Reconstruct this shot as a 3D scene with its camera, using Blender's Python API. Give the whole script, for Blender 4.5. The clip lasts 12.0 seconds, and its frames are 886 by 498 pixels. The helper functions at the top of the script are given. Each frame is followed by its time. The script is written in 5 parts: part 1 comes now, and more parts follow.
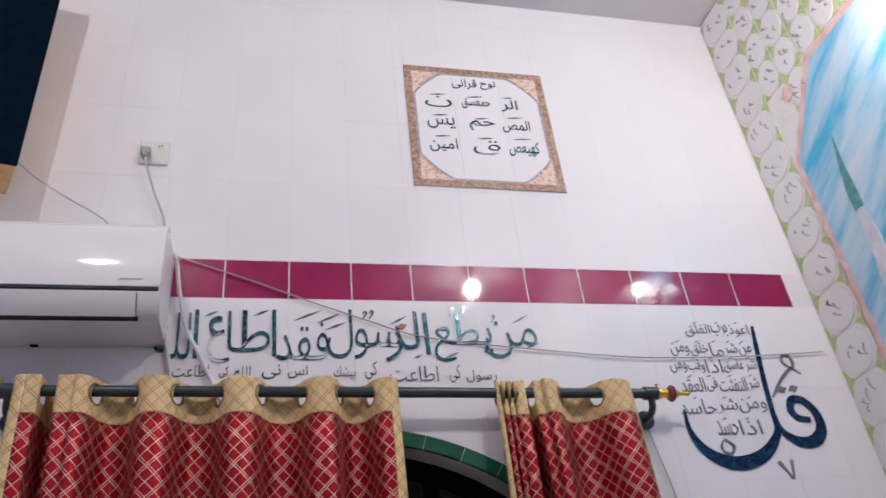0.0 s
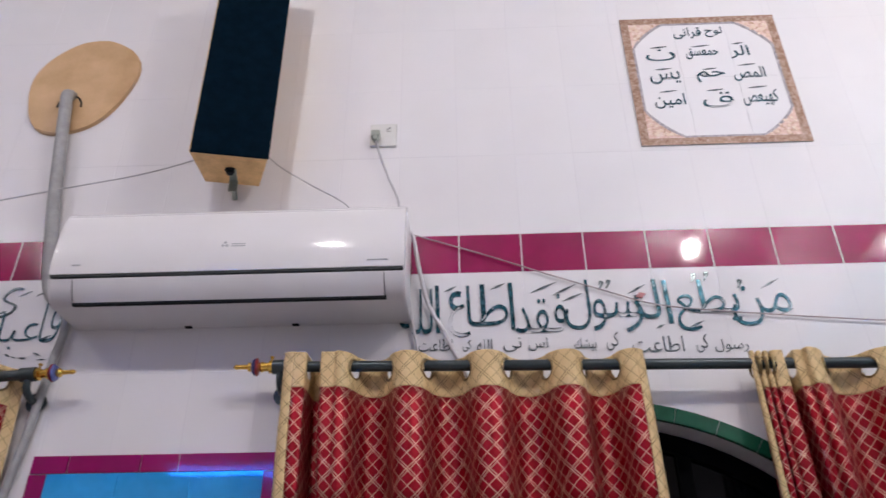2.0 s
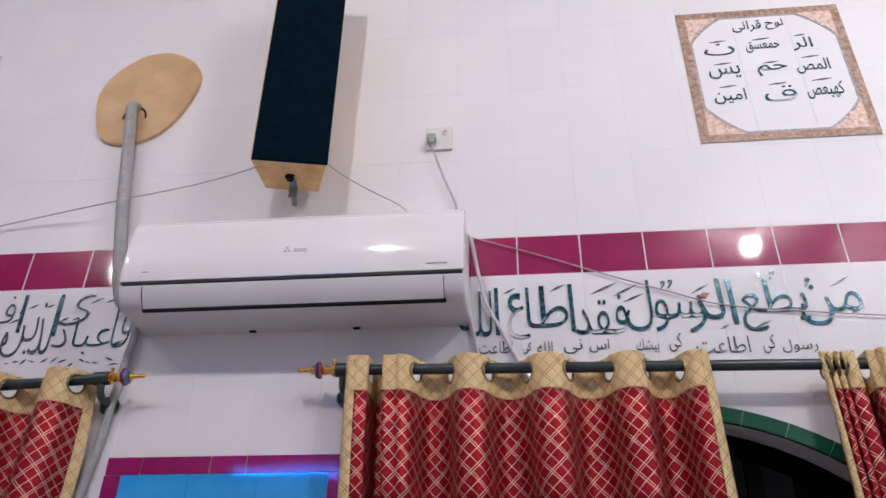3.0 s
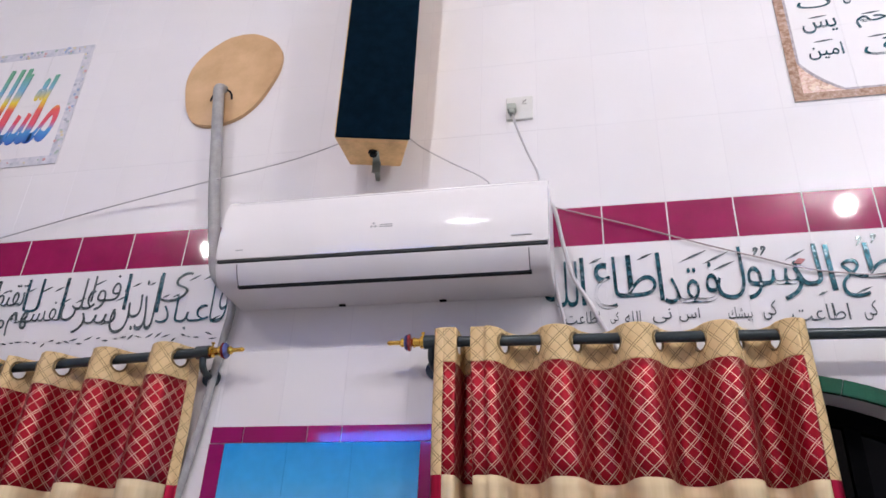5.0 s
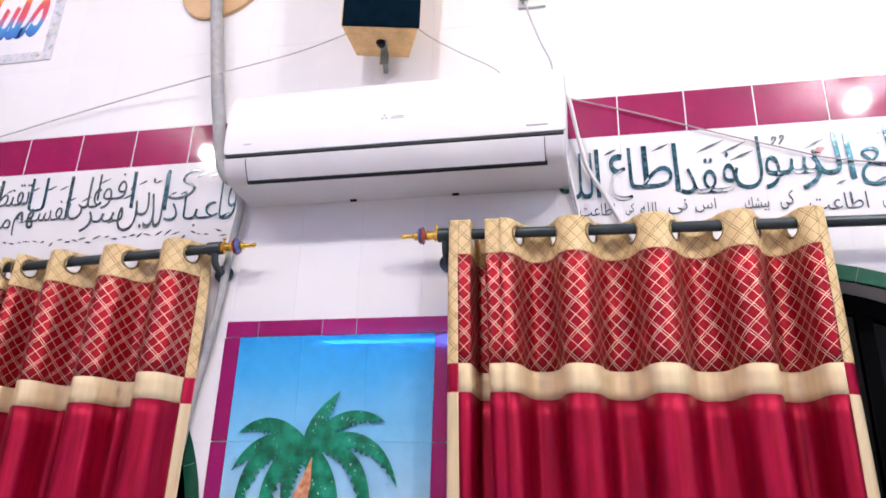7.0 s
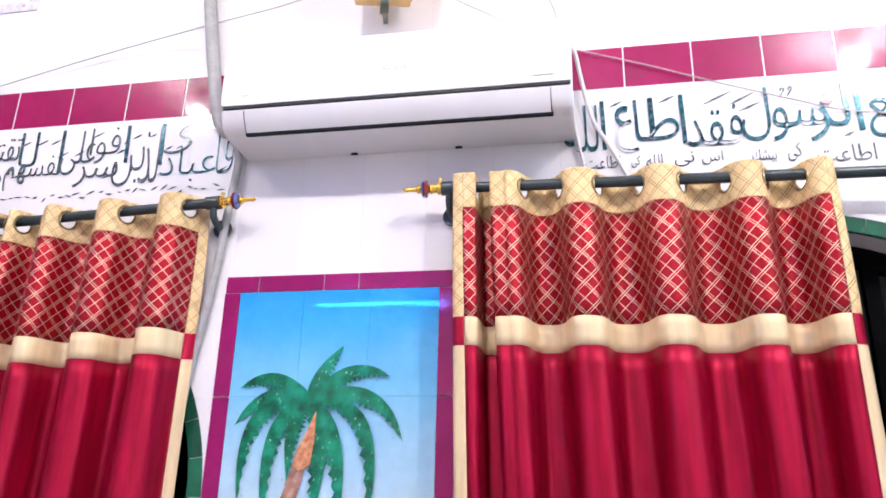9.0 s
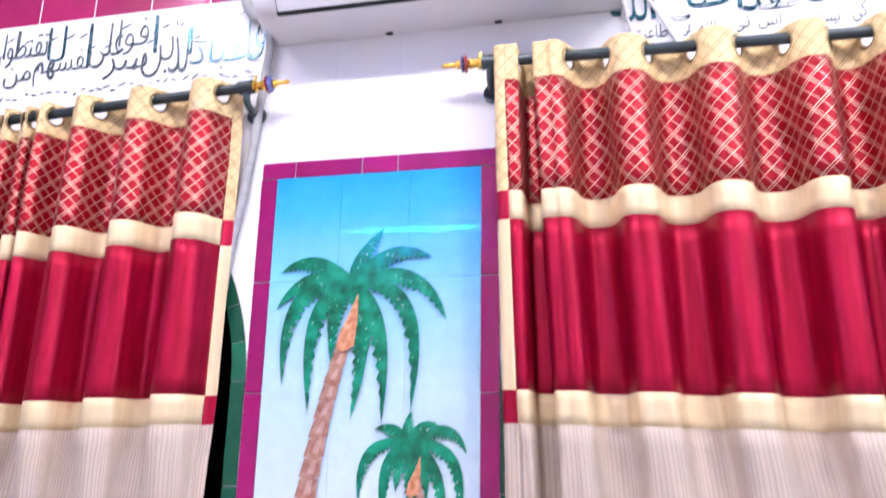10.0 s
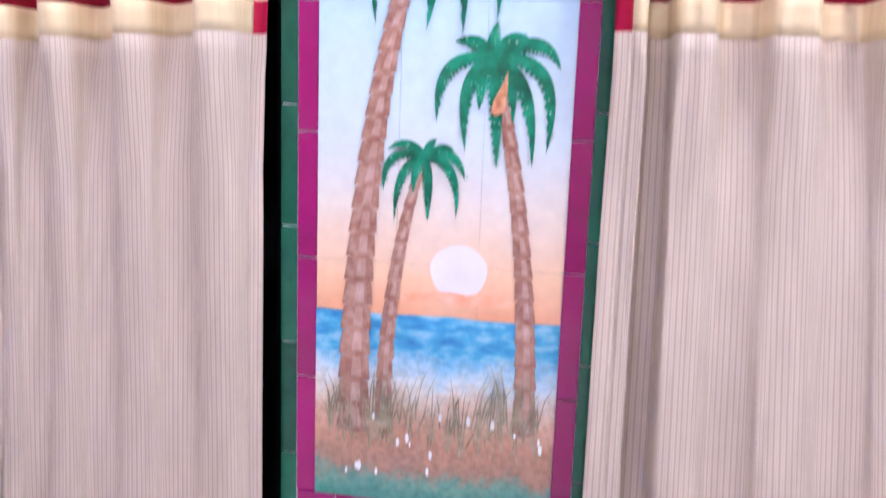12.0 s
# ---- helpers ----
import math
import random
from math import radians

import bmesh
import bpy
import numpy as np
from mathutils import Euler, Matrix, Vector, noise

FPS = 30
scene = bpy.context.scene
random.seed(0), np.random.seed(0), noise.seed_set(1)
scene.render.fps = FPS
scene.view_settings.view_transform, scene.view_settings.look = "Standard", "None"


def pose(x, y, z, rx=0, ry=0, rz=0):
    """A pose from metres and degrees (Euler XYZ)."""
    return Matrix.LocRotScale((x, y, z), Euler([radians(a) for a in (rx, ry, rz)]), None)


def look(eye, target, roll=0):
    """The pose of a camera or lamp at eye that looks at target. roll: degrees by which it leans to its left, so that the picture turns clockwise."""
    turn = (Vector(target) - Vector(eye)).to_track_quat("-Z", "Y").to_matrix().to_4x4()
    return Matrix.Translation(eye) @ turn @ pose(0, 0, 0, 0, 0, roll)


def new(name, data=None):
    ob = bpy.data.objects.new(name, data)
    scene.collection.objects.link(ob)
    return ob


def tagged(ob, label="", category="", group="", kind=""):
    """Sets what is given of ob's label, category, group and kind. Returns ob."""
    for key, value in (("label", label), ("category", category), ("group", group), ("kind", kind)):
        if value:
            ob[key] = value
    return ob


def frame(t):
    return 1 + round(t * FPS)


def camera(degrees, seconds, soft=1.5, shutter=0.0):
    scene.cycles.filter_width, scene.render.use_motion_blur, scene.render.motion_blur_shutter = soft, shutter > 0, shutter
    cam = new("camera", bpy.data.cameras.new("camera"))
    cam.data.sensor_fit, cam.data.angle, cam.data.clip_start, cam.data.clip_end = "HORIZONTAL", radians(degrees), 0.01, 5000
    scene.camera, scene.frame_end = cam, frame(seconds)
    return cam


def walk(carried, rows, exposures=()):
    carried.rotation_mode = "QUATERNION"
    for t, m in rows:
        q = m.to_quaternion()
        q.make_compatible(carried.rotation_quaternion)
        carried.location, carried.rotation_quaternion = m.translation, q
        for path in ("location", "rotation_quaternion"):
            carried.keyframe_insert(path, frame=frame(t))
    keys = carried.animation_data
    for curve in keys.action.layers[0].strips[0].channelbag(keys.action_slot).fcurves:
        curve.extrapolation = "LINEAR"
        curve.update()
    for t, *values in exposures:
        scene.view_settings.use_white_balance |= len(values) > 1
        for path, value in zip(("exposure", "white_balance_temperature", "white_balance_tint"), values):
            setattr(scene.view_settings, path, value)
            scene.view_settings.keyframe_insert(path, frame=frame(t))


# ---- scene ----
cam = camera(60.3, 12.0, shutter=0.5)
PATH = [
    (0, (0.144, -2.132, 1.567), (0.581, -0.516, 2.661), -6.6),
    (0.5, (0.149, -2.117, 1.593), (0.491, -0.464, 2.666), -5.9),
    (1, (0.102, -2.096, 1.595), (0.346, -0.418, 2.656), -4.8),
    (1.5, (0.048, -2.093, 1.614), (0.139, -0.388, 2.654), -2.5),
    (2, (0.021, -2.103, 1.615), (-0.038, -0.394, 2.653), -0.5),
    (2.5, (0.007, -2.096, 1.619), (-0.133, -0.396, 2.663), 0.3),
    (3, (-0.005, -2.113, 1.62), (-0.194, -0.413, 2.657), 0.9),
    (5, (-0.029, -2.136, 1.631), (-0.418, -0.422, 2.585), 2.7),
    (5.5, (-0.051, -2.126, 1.605), (-0.457, -0.397, 2.523), 2.6),
    (6, (-0.059, -2.121, 1.602), (-0.478, -0.365, 2.461), 2.5),
    (6.5, (-0.073, -2.109, 1.6), (-0.483, -0.322, 2.399), 2.2),
    (7, (-0.091, -2.101, 1.593), (-0.479, -0.285, 2.336), 1.9),
    (7.2, (-0.09, -2.09, 1.58), (-0.475, -0.269, 2.308), 2.1),
    (8.8, (-0.146, -2.068, 1.558), (-0.49, -0.221, 2.238), 1.5),
    (9, (-0.145, -2.07, 1.568), (-0.504, -0.217, 2.229), 1.4),
    (9.5, (-0.135, -2.016, 1.534), (-0.566, -0.152, 2.117), 1.0),
    (10, (-0.205, -1.966, 1.418), (-0.64, -0.083, 1.933), 1.0),
    (10.5, (-0.327, -1.923, 1.388), (-0.726, 0.002, 1.75), 1.4),
    (11, (-0.405, -1.86, 1.405), (-0.807, 0.095, 1.525), 1.3),
    (11.5, (-0.449, -1.846, 1.361), (-0.846, 0.112, 1.268), 1.9),
    (12, (-0.543, -1.805, 1.278), (-0.869, 0.143, 0.961), 2.0),
]
EXPOSURES = [(0.0, -0.42, 6500, 10), (1.5, -0.38, 6500, 10), (3.0, -0.25, 6500, 10), (5.0, -0.01, 6500, 10), (6.0, 0.30, 6500, 10), (7.0, 0.64, 6480, 10), (9.0, 1.0, 6400, 10), (10.0, 1.35, 6000, 12), (11.0, 1.36, 5680, 15), (11.5, 1.32, 5750, 14), (12.0, 1.32, 5950, 14)]
walk(cam, [(t, look(eye, target, roll)) for t, eye, target, roll in PATH], EXPOSURES)

# ---- world and light ----
world = bpy.data.worlds.new("night")
world.use_nodes = True
world.node_tree.nodes["Background"].inputs[0].default_value = (0.02, 0.025, 0.04, 1)
world.node_tree.nodes["Background"].inputs[1].default_value = 0.05
scene.world = world
LAMP_R, LAMP_L, LAMP_C = (1.486, -2.21, 4.18), (-2.69, -2.155, 4.12), (-0.78, -2.3, 4.16)
POWER_R, POWER_L, POWER_C = 1850.0, 980.0, 1400.0
POWER_WALL = 430.0

CEIL = 4.35
EAST, WEST, BACK = 2.12, -7.4, -5.2
TW, TH = 0.2, 0.305          # white tile
BAND0, BAND1 = 2.8, 2.944    # red band


# ---- node materials ----
def nodes_of(name):
    m = bpy.data.materials.new(name)
    m.use_nodes = True
    nt = m.node_tree
    return m, nt, nt.nodes["Principled BSDF"]


def ramp(nt, src, stops, mode="LINEAR"):
    r = nt.nodes.new("ShaderNodeValToRGB")
    r.color_ramp.interpolation = mode
    el = r.color_ramp.elements
    while len(el) > 1:
        el.remove(el[-1])
    el[0].position, el[0].color = stops[0][0], (*stops[0][1], 1)
    for p, c in stops[1:]:
        e = el.new(p)
        e.color = (*c, 1)
    nt.links.new(src, r.inputs[0])
    return r.outputs[0]


def math_node(nt, op, a, b=None):
    n = nt.nodes.new("ShaderNodeMath")
    n.operation = op
    for i, v in enumerate((a, b)):
        if v is None:
            continue
        if isinstance(v, (int, float)):
            n.inputs[i].default_value = v
        else:
            nt.links.new(v, n.inputs[i])
    return n.outputs[0]


def mix(nt, fac, a, b, blend="MIX"):
    n = nt.nodes.new("ShaderNodeMix")
    n.data_type, n.blend_type = "RGBA", blend
    for sock, v in ((n.inputs[0], fac), (n.inputs[6], a), (n.inputs[7], b)):
        if isinstance(v, (int, float)):
            sock.default_value = v
        elif isinstance(v, tuple):
            sock.default_value = (*v, 1)
        else:
            nt.links.new(v, sock)
    return n.outputs[2]


def noise_of(nt, scale, detail=4.0, vec=None, rough=0.55):
    n = nt.nodes.new("ShaderNodeTexNoise")
    n.inputs["Scale"].default_value, n.inputs["Detail"].default_value = scale, detail
    n.inputs["Roughness"].default_value = rough
    if vec is None:
        vec = nt.nodes.new("ShaderNodeNewGeometry").outputs["Position"]
    nt.links.new(vec, n.inputs["Vector"])
    return n.outputs["Fac"]


def bump(nt, bsdf, height, strength, dist=0.002):
    b = nt.nodes.new("ShaderNodeBump")
    b.inputs["Strength"].default_value, b.inputs["Distance"].default_value = strength, dist
    nt.links.new(height, b.inputs["Height"])
    nt.links.new(b.outputs[0], bsdf.inputs["Normal"])


def surface(name, base, rough=0.5, metal=0.0, vary=0.12, scale=18.0, fine=220.0, relief=0.15, tint=None, per_piece=0.0, coat=0.0, depth=0.001, gloss=0.5):
    """Painted, plastic, wooden or ceramic surface with variation at two scales."""
    m, nt, b = nodes_of(name)
    lo = tuple(c * (1 - vary) for c in base)
    hi = tuple(min(1, c * (1 + vary)) for c in (tint or base))
    col = ramp(nt, noise_of(nt, scale), [(0.3, lo), (0.7, hi)])
    grain = noise_of(nt, fine, 2.0)
    col = mix(nt, 0.25 * min(1, vary * 3), col, ramp(nt, grain, [(0.35, lo), (0.65, hi)]))
    if per_piece:
        rnd = nt.nodes.new("ShaderNodeObjectInfo").outputs["Random"]
        col = mix(nt, 1.0, col, ramp(nt, rnd, [(0, (1 - per_piece,) * 3), (1, (1, 1, 1))]), "MULTIPLY")
    nt.links.new(col, b.inputs["Base Color"])
    b.inputs["Roughness"].default_value, b.inputs["Metallic"].default_value = rough, metal
    b.inputs["Coat Weight"].default_value = coat
    b.inputs["Specular IOR Level"].default_value = gloss
    b.inputs["Coat Roughness"].default_value = 0.05
    rr = math_node(nt, "MULTIPLY_ADD", noise_of(nt, scale * 0.6), 0.16 * rough + 0.02)
    nt.nodes[-1].inputs[2].default_value = rough * 0.9
    nt.links.new(rr, b.inputs["Roughness"])
    if relief:
        bump(nt, b, grain, relief, depth)
    return m


def emitter(name, colour, strength):
    m, nt, b = nodes_of(name)
    b.inputs["Base Color"].default_value = (*colour, 1)
    b.inputs["Emission Color"].default_value = (*colour, 1)
    b.inputs["Emission Strength"].default_value = strength
    return m


def uv_axes(nt):
    s = nt.nodes.new("ShaderNodeSeparateXYZ")
    nt.links.new(nt.nodes.new("ShaderNodeTexCoord").outputs["UV"], s.inputs[0])
    return s.outputs[0], s.outputs[1]


def satin_lustre(nt, b, metal, stretch):
    """Floating threads run across the cloth, so that its sheen is drawn out down the folds."""
    tan = nt.nodes.new("ShaderNodeTangent")
    tan.direction_type, tan.uv_map = "UV_MAP", "cloth"
    nt.links.new(tan.outputs[0], b.inputs["Tangent"])
    b.inputs["Anisotropic"].default_value = stretch
    b.inputs["Anisotropic Rotation"].default_value = 0.25
    b.inputs["Metallic"].default_value = metal


def lattice_cloth(name, ground, ground2, thread, period=0.080, slope=0.95, lines=((0.05, 0.034), (0.155, 0.03), (0.58, 0.03)), rough=0.42, thread_mix=0.95, sheen=0.0, gloss=0.16, metal=0.0):
    """Satin with a woven diagonal lattice of single and double threads."""
    m, nt, b = nodes_of(name)
    u, v = uv_axes(nt)
    masks = []
    for sgn in (1, -1):
        d = math_node(nt, "ADD", u, math_node(nt, "MULTIPLY", v, sgn * slope))
        f = math_node(nt, "FRACT", math_node(nt, "DIVIDE", math_node(nt, "ADD", d, 20.0), period))
        stops = [(0.0, (0, 0, 0))]
        for c, w in lines:
            stops += [(c - w * 0.75, (0, 0, 0)), (c - w * 0.3, (1, 1, 1)), (c + w * 0.3, (1, 1, 1)), (c + w * 0.75, (0, 0, 0))]
        stops = [(max(0, p), c) for p, c in stops]
        masks.append(ramp(nt, f, stops))
    both = math_node(nt, "MAXIMUM", masks[0], masks[1])
    worn = math_node(nt, "MULTIPLY", both, ramp(nt, noise_of(nt, 35.0), [(0.3, (thread_mix * 0.6,) * 3), (0.6, (thread_mix,) * 3)]))
    cloth = ramp(nt, noise_of(nt, 14.0), [(0.3, ground), (0.7, ground2)])
    col = mix(nt, worn, cloth, thread)
    nt.links.new(col, b.inputs["Base Color"])
    b.inputs["Roughness"].default_value = rough
    b.inputs["Specular IOR Level"].default_value = gloss
    satin_lustre(nt, b, metal, 0.6)
    b.inputs["Sheen Weight"].default_value = sheen
    b.inputs["Sheen Roughness"].default_value = 0.4
    h = math_node(nt, "ADD", both, math_node(nt, "MULTIPLY", noise_of(nt, 700.0, 2.0), 0.4))
    bump(nt, b, h, 0.35, 0.0006)
    return m


def plain_cloth(name, a, c, rough=0.36, stripe=0.0, stripe_col=(0, 0, 0), sheen=0.0, amount=0.8, gloss=0.2, metal=0.0):
    """Plain or finely striped satin; stripes run down the cloth."""
    m, nt, b = nodes_of(name)
    u, v = uv_axes(nt)
    comb = nt.nodes.new("ShaderNodeCombineXYZ")
    nt.links.new(math_node(nt, "MULTIPLY", u, 60.0), comb.inputs[0])
    nt.links.new(math_node(nt, "MULTIPLY", v, 4.0), comb.inputs[1])
    streak = noise_of(nt, 1.0, 3.0, comb.outputs[0])
    col = ramp(nt, streak, [(0.3, a), (0.7, c)])
    weave = noise_of(nt, 800.0, 2.0)
    h = weave
    if stripe:
        f = math_node(nt, "FRACT", math_node(nt, "DIVIDE", math_node(nt, "ADD", u, 5.0), stripe))
        k = ramp(nt, f, [(0.0, (0, 0, 0)), (0.18, (1, 1, 1)), (0.34, (1, 1, 1)), (0.45, (0, 0, 0)), (0.62, (0, 0, 0)), (0.7, (0.6, 0.6, 0.6)), (0.8, (0, 0, 0))])
        col = mix(nt, math_node(nt, "MULTIPLY", k, amount), col, stripe_col)
        h = math_node(nt, "ADD", math_node(nt, "MULTIPLY", k, 0.8), weave)
    nt.links.new(col, b.inputs["Base Color"])
    b.inputs["Roughness"].default_value = rough
    b.inputs["Specular IOR Level"].default_value = gloss
    satin_lustre(nt, b, metal, 0.6)
    b.inputs["Sheen Weight"].default_value = sheen
    bump(nt, b, h, 0.25, 0.0006)
    return m


WHITE_TILE = surface("glazed_white_tile", (0.81, 0.79, 0.803), 0.05, vary=0.02, scale=3.0, fine=90.0, relief=0.03, per_piece=0.02)
GROUT = surface("grout", (0.70, 0.68, 0.70), 0.5, vary=0.03, relief=0.1)
RED_TILE = surface("glazed_crimson_tile", (0.30, 0.006, 0.078), 0.035, vary=0.14, scale=9.0, fine=120.0, relief=0.05, per_piece=0.22)
MAGENTA_TILE = surface("glazed_magenta_tile", (0.31, 0.004, 0.12), 0.016, vary=0.12, scale=9.0, relief=0.05, per_piece=0.2)
GREEN_TILE = surface("glazed_green_tile", (0.012, 0.12, 0.065), 0.12, vary=0.25, scale=14.0, relief=0.05, per_piece=0.45)
# for the unseen hall walls: darker than the white ones, to cut bounce light
HALL_PAINT = surface("cream_hall_paint", (0.52, 0.48, 0.47), 0.7, vary=0.08, scale=3.0, relief=0.2)
PAINT_WHITE = surface("white_wall_paint", (0.78, 0.74, 0.77), 0.6, vary=0.05, scale=4.0, relief=0.2)
CEILING_PAINT = surface("ceiling_paint", (0.66, 0.62, 0.66), 0.75, vary=0.06, scale=3.0, relief=0.2)
MARBLE = surface("pale_marble", (0.62, 0.60, 0.59), 0.25, vary=0.15, scale=2.0, relief=0.1)
DARK_METAL = surface("dark_painted_steel", (0.035, 0.05, 0.055), 0.32, metal=0.3, vary=0.2, relief=0.1)
BLACK_FRAME = surface("black_window_frame", (0.0015, 0.0018, 0.0025), 0.7, vary=0.2, gloss=0.05)
BRASS = surface("polished_brass", (0.80, 0.50, 0.10), 0.22, metal=1.0, vary=0.1, relief=0.05)
RED_BEAD = surface("red_glass_bead", (0.30, 0.04, 0.05), 0.1, vary=0.3, scale=60.0, relief=0.0, coat=0.6)
BLUE_BEAD = surface("blue_glass_bead", (0.10, 0.12, 0.35), 0.1, vary=0.3, scale=60.0, relief=0.0, coat=0.6)
AC_WHITE = surface("white_glossy_plastic", (0.82, 0.80, 0.80), 0.075, vary=0.02, scale=5.0, relief=0.03)
AC_SEAM = surface("grey_seam_plastic", (0.05, 0.058, 0.06), 0.5, vary=0.1, gloss=0.2)
AC_LOWER = surface("white_matt_plastic", (0.70, 0.685, 0.70), 0.38, vary=0.03, scale=5.0, relief=0.04)
AC_DARK = surface("dark_plastic_slot", (0.008, 0.01, 0.013), 0.6, vary=0.1, gloss=0.1)
GREY_PRINT = surface("grey_print", (0.46, 0.46, 0.47), 0.4, vary=0.05)
SPEAKER_CLOTH = surface("dark_blue_speaker_cloth", (0.002, 0.008, 0.015), 1.0, vary=0.3, scale=30.0, fine=900.0, relief=0.8, gloss=0.02)
PINE = surface("varnished_light_wood", (0.62, 0.36, 0.13), 0.35, vary=0.18, scale=22.0, tint=(0.70, 0.45, 0.19), relief=0.12)
BOARD = surface("tan_plywood", (0.56, 0.35, 0.17), 0.5, vary=0.10, scale=7.0, tint=(0.64, 0.43, 0.24), relief=0.15)
GALV = surface("galvanised_steel", (0.32, 0.36, 0.33), 0.4, metal=0.8, vary=0.25)
PIPE_WRAP = surface("grey_pipe_wrap", (0.34, 0.34, 0.34), 0.5, vary=0.14, scale=40.0, relief=0.4)
CABLE_GREY = surface("grey_cable", (0.46, 0.45, 0.47), 0.45, vary=0.1)
CABLE_WHITE = surface("white_cable", (0.62, 0.58, 0.60), 0.4, vary=0.05)
CABLE_THIN = surface("thin_brown_cord", (0.42, 0.34, 0.34), 0.55, vary=0.15)
SOCKET_WHITE = surface("white_switch_plastic", (0.72, 0.71, 0.68), 0.25, vary=0.03)
GREEN_PLUG = surface("grey_green_plug", (0.30, 0.33, 0.29), 0.4, vary=0.2)
LAMP_GLASS = [emitter("lamp_glass", (1.0, 0.955, 0.95), p) for p in (POWER_R, POWER_L, POWER_C, POWER_WALL)]
BLUE_LED = emitter("blue_led", (0.01, 0.16, 1.0), 120.0)

RED_LATTICE = lattice_cloth("red_lattice_satin", (0.23, 0.0008, 0.008), (0.34, 0.0016, 0.015), (0.86, 0.62, 0.46), lines=((0.05, 0.03), (0.155, 0.026), (0.58, 0.026)), rough=0.40, gloss=0.3, metal=0.5)
GOLD_LATTICE = lattice_cloth("gold_lattice_satin", (0.64, 0.46, 0.23), (0.74, 0.56, 0.30), (0.17, 0.09, 0.035), period=0.085, lines=((0.06, 0.03), (0.17, 0.026), (0.58, 0.022)), thread_mix=0.85)
GOLD_CLOTH = plain_cloth("gold_satin", (0.68, 0.53, 0.31), (0.77, 0.62, 0.39), gloss=0.25, metal=0.08)
RED_CLOTH = plain_cloth("red_satin", (0.26, 0.001, 0.018), (0.42, 0.003, 0.042), 0.42, gloss=0.3, metal=0.55)
STRIPE_CLOTH = plain_cloth("beige_striped_satin", (0.50, 0.41, 0.335), (0.60, 0.495, 0.41), 0.42, stripe=0.0088, stripe_col=(0.29, 0.21, 0.16), amount=0.48)


def mosaic(name, a, b_col, c, chip=(0.30, 0.36, 0.40)):
    """Small mirror and glass chips set in the letters."""
    m, nt, b = nodes_of(name)
    vor = nt.nodes.new("ShaderNodeTexVoronoi")
    vor.inputs["Scale"].default_value = 130.0
    nt.links.new(nt.nodes.new("ShaderNodeNewGeometry").outputs["Position"], vor.inputs["Vector"])
    sep = nt.nodes.new("ShaderNodeSeparateColor")
    nt.links.new(vor.outputs["Color"], sep.inputs[0])
    col = ramp(nt, sep.outputs[0], [(0.0, a), (0.4, b_col), (0.75, c), (0.95, chip)])
    nt.links.new(col, b.inputs["Base Color"])
    b.inputs["Metallic"].default_value = 0.55
    b.inputs["Roughness"].default_value = 0.14
    nm = nt.nodes.new("ShaderNodeBump")
    nm.inputs["Strength"].default_value, nm.inputs["Distance"].default_value = 0.9, 0.004
    nt.links.new(sep.outputs[1], nm.inputs["Height"])
    nt.links.new(nm.outputs[0], b.inputs["Normal"])
    return m


TEAL_MOSAIC = mosaic("teal_mirror_mosaic", (0.012, 0.035, 0.045), (0.02, 0.11, 0.15), (0.04, 0.20, 0.26))
DARK_MOSAIC = mosaic("dark_mirror_mosaic", (0.06, 0.08, 0.09), (0.13, 0.17, 0.18), (0.24, 0.30, 0.31))
BLUE_MOSAIC = mosaic("blue_mirror_mosaic", (0.004, 0.012, 0.05), (0.008, 0.035, 0.10), (0.015, 0.06, 0.14), (0.04, 0.10, 0.18))
GREY_INK = surface("grey_letter_paint", (0.16, 0.17, 0.19), 0.35, vary=0.3, scale=60.0)


# ---- mesh helpers ----
def part(name, bm, material, parent=None, label="", smooth=False):
    me = bpy.data.meshes.new(name)
    bmesh.ops.recalc_face_normals(bm, faces=bm.faces[:])
    bm.to_mesh(me)
    bm.free()
    for m in (material if isinstance(material, (list, tuple)) else [material]):
        me.materials.append(m)
    if smooth:
        for p in me.polygons:
            p.use_smooth = True
        me.set_sharp_from_angle(angle=radians(40))
    ob = new(name, me)
    ob.parent = parent
    if label:
        ob["label"] = label
    return ob


def empty(name, at=(0, 0, 0)):
    ob = new(name)
    ob.empty_display_size = 0.05
    ob.location = at
    return ob


def box(bm, x0, x1, y0, y1, z0, z1, bevel=0.0):
    g = bmesh.ops.create_cube(bm, size=1, matrix=Matrix.Translation(((x0 + x1) / 2, (y0 + y1) / 2, (z0 + z1) / 2)) @ Matrix.Diagonal((x1 - x0, y1 - y0, z1 - z0, 1)))
    if bevel:
        es = list({e for v in g["verts"] for e in v.link_edges})
        bmesh.ops.bevel(bm, geom=es, offset=bevel, segments=2, affect="EDGES", profile=0.6)
    return bm


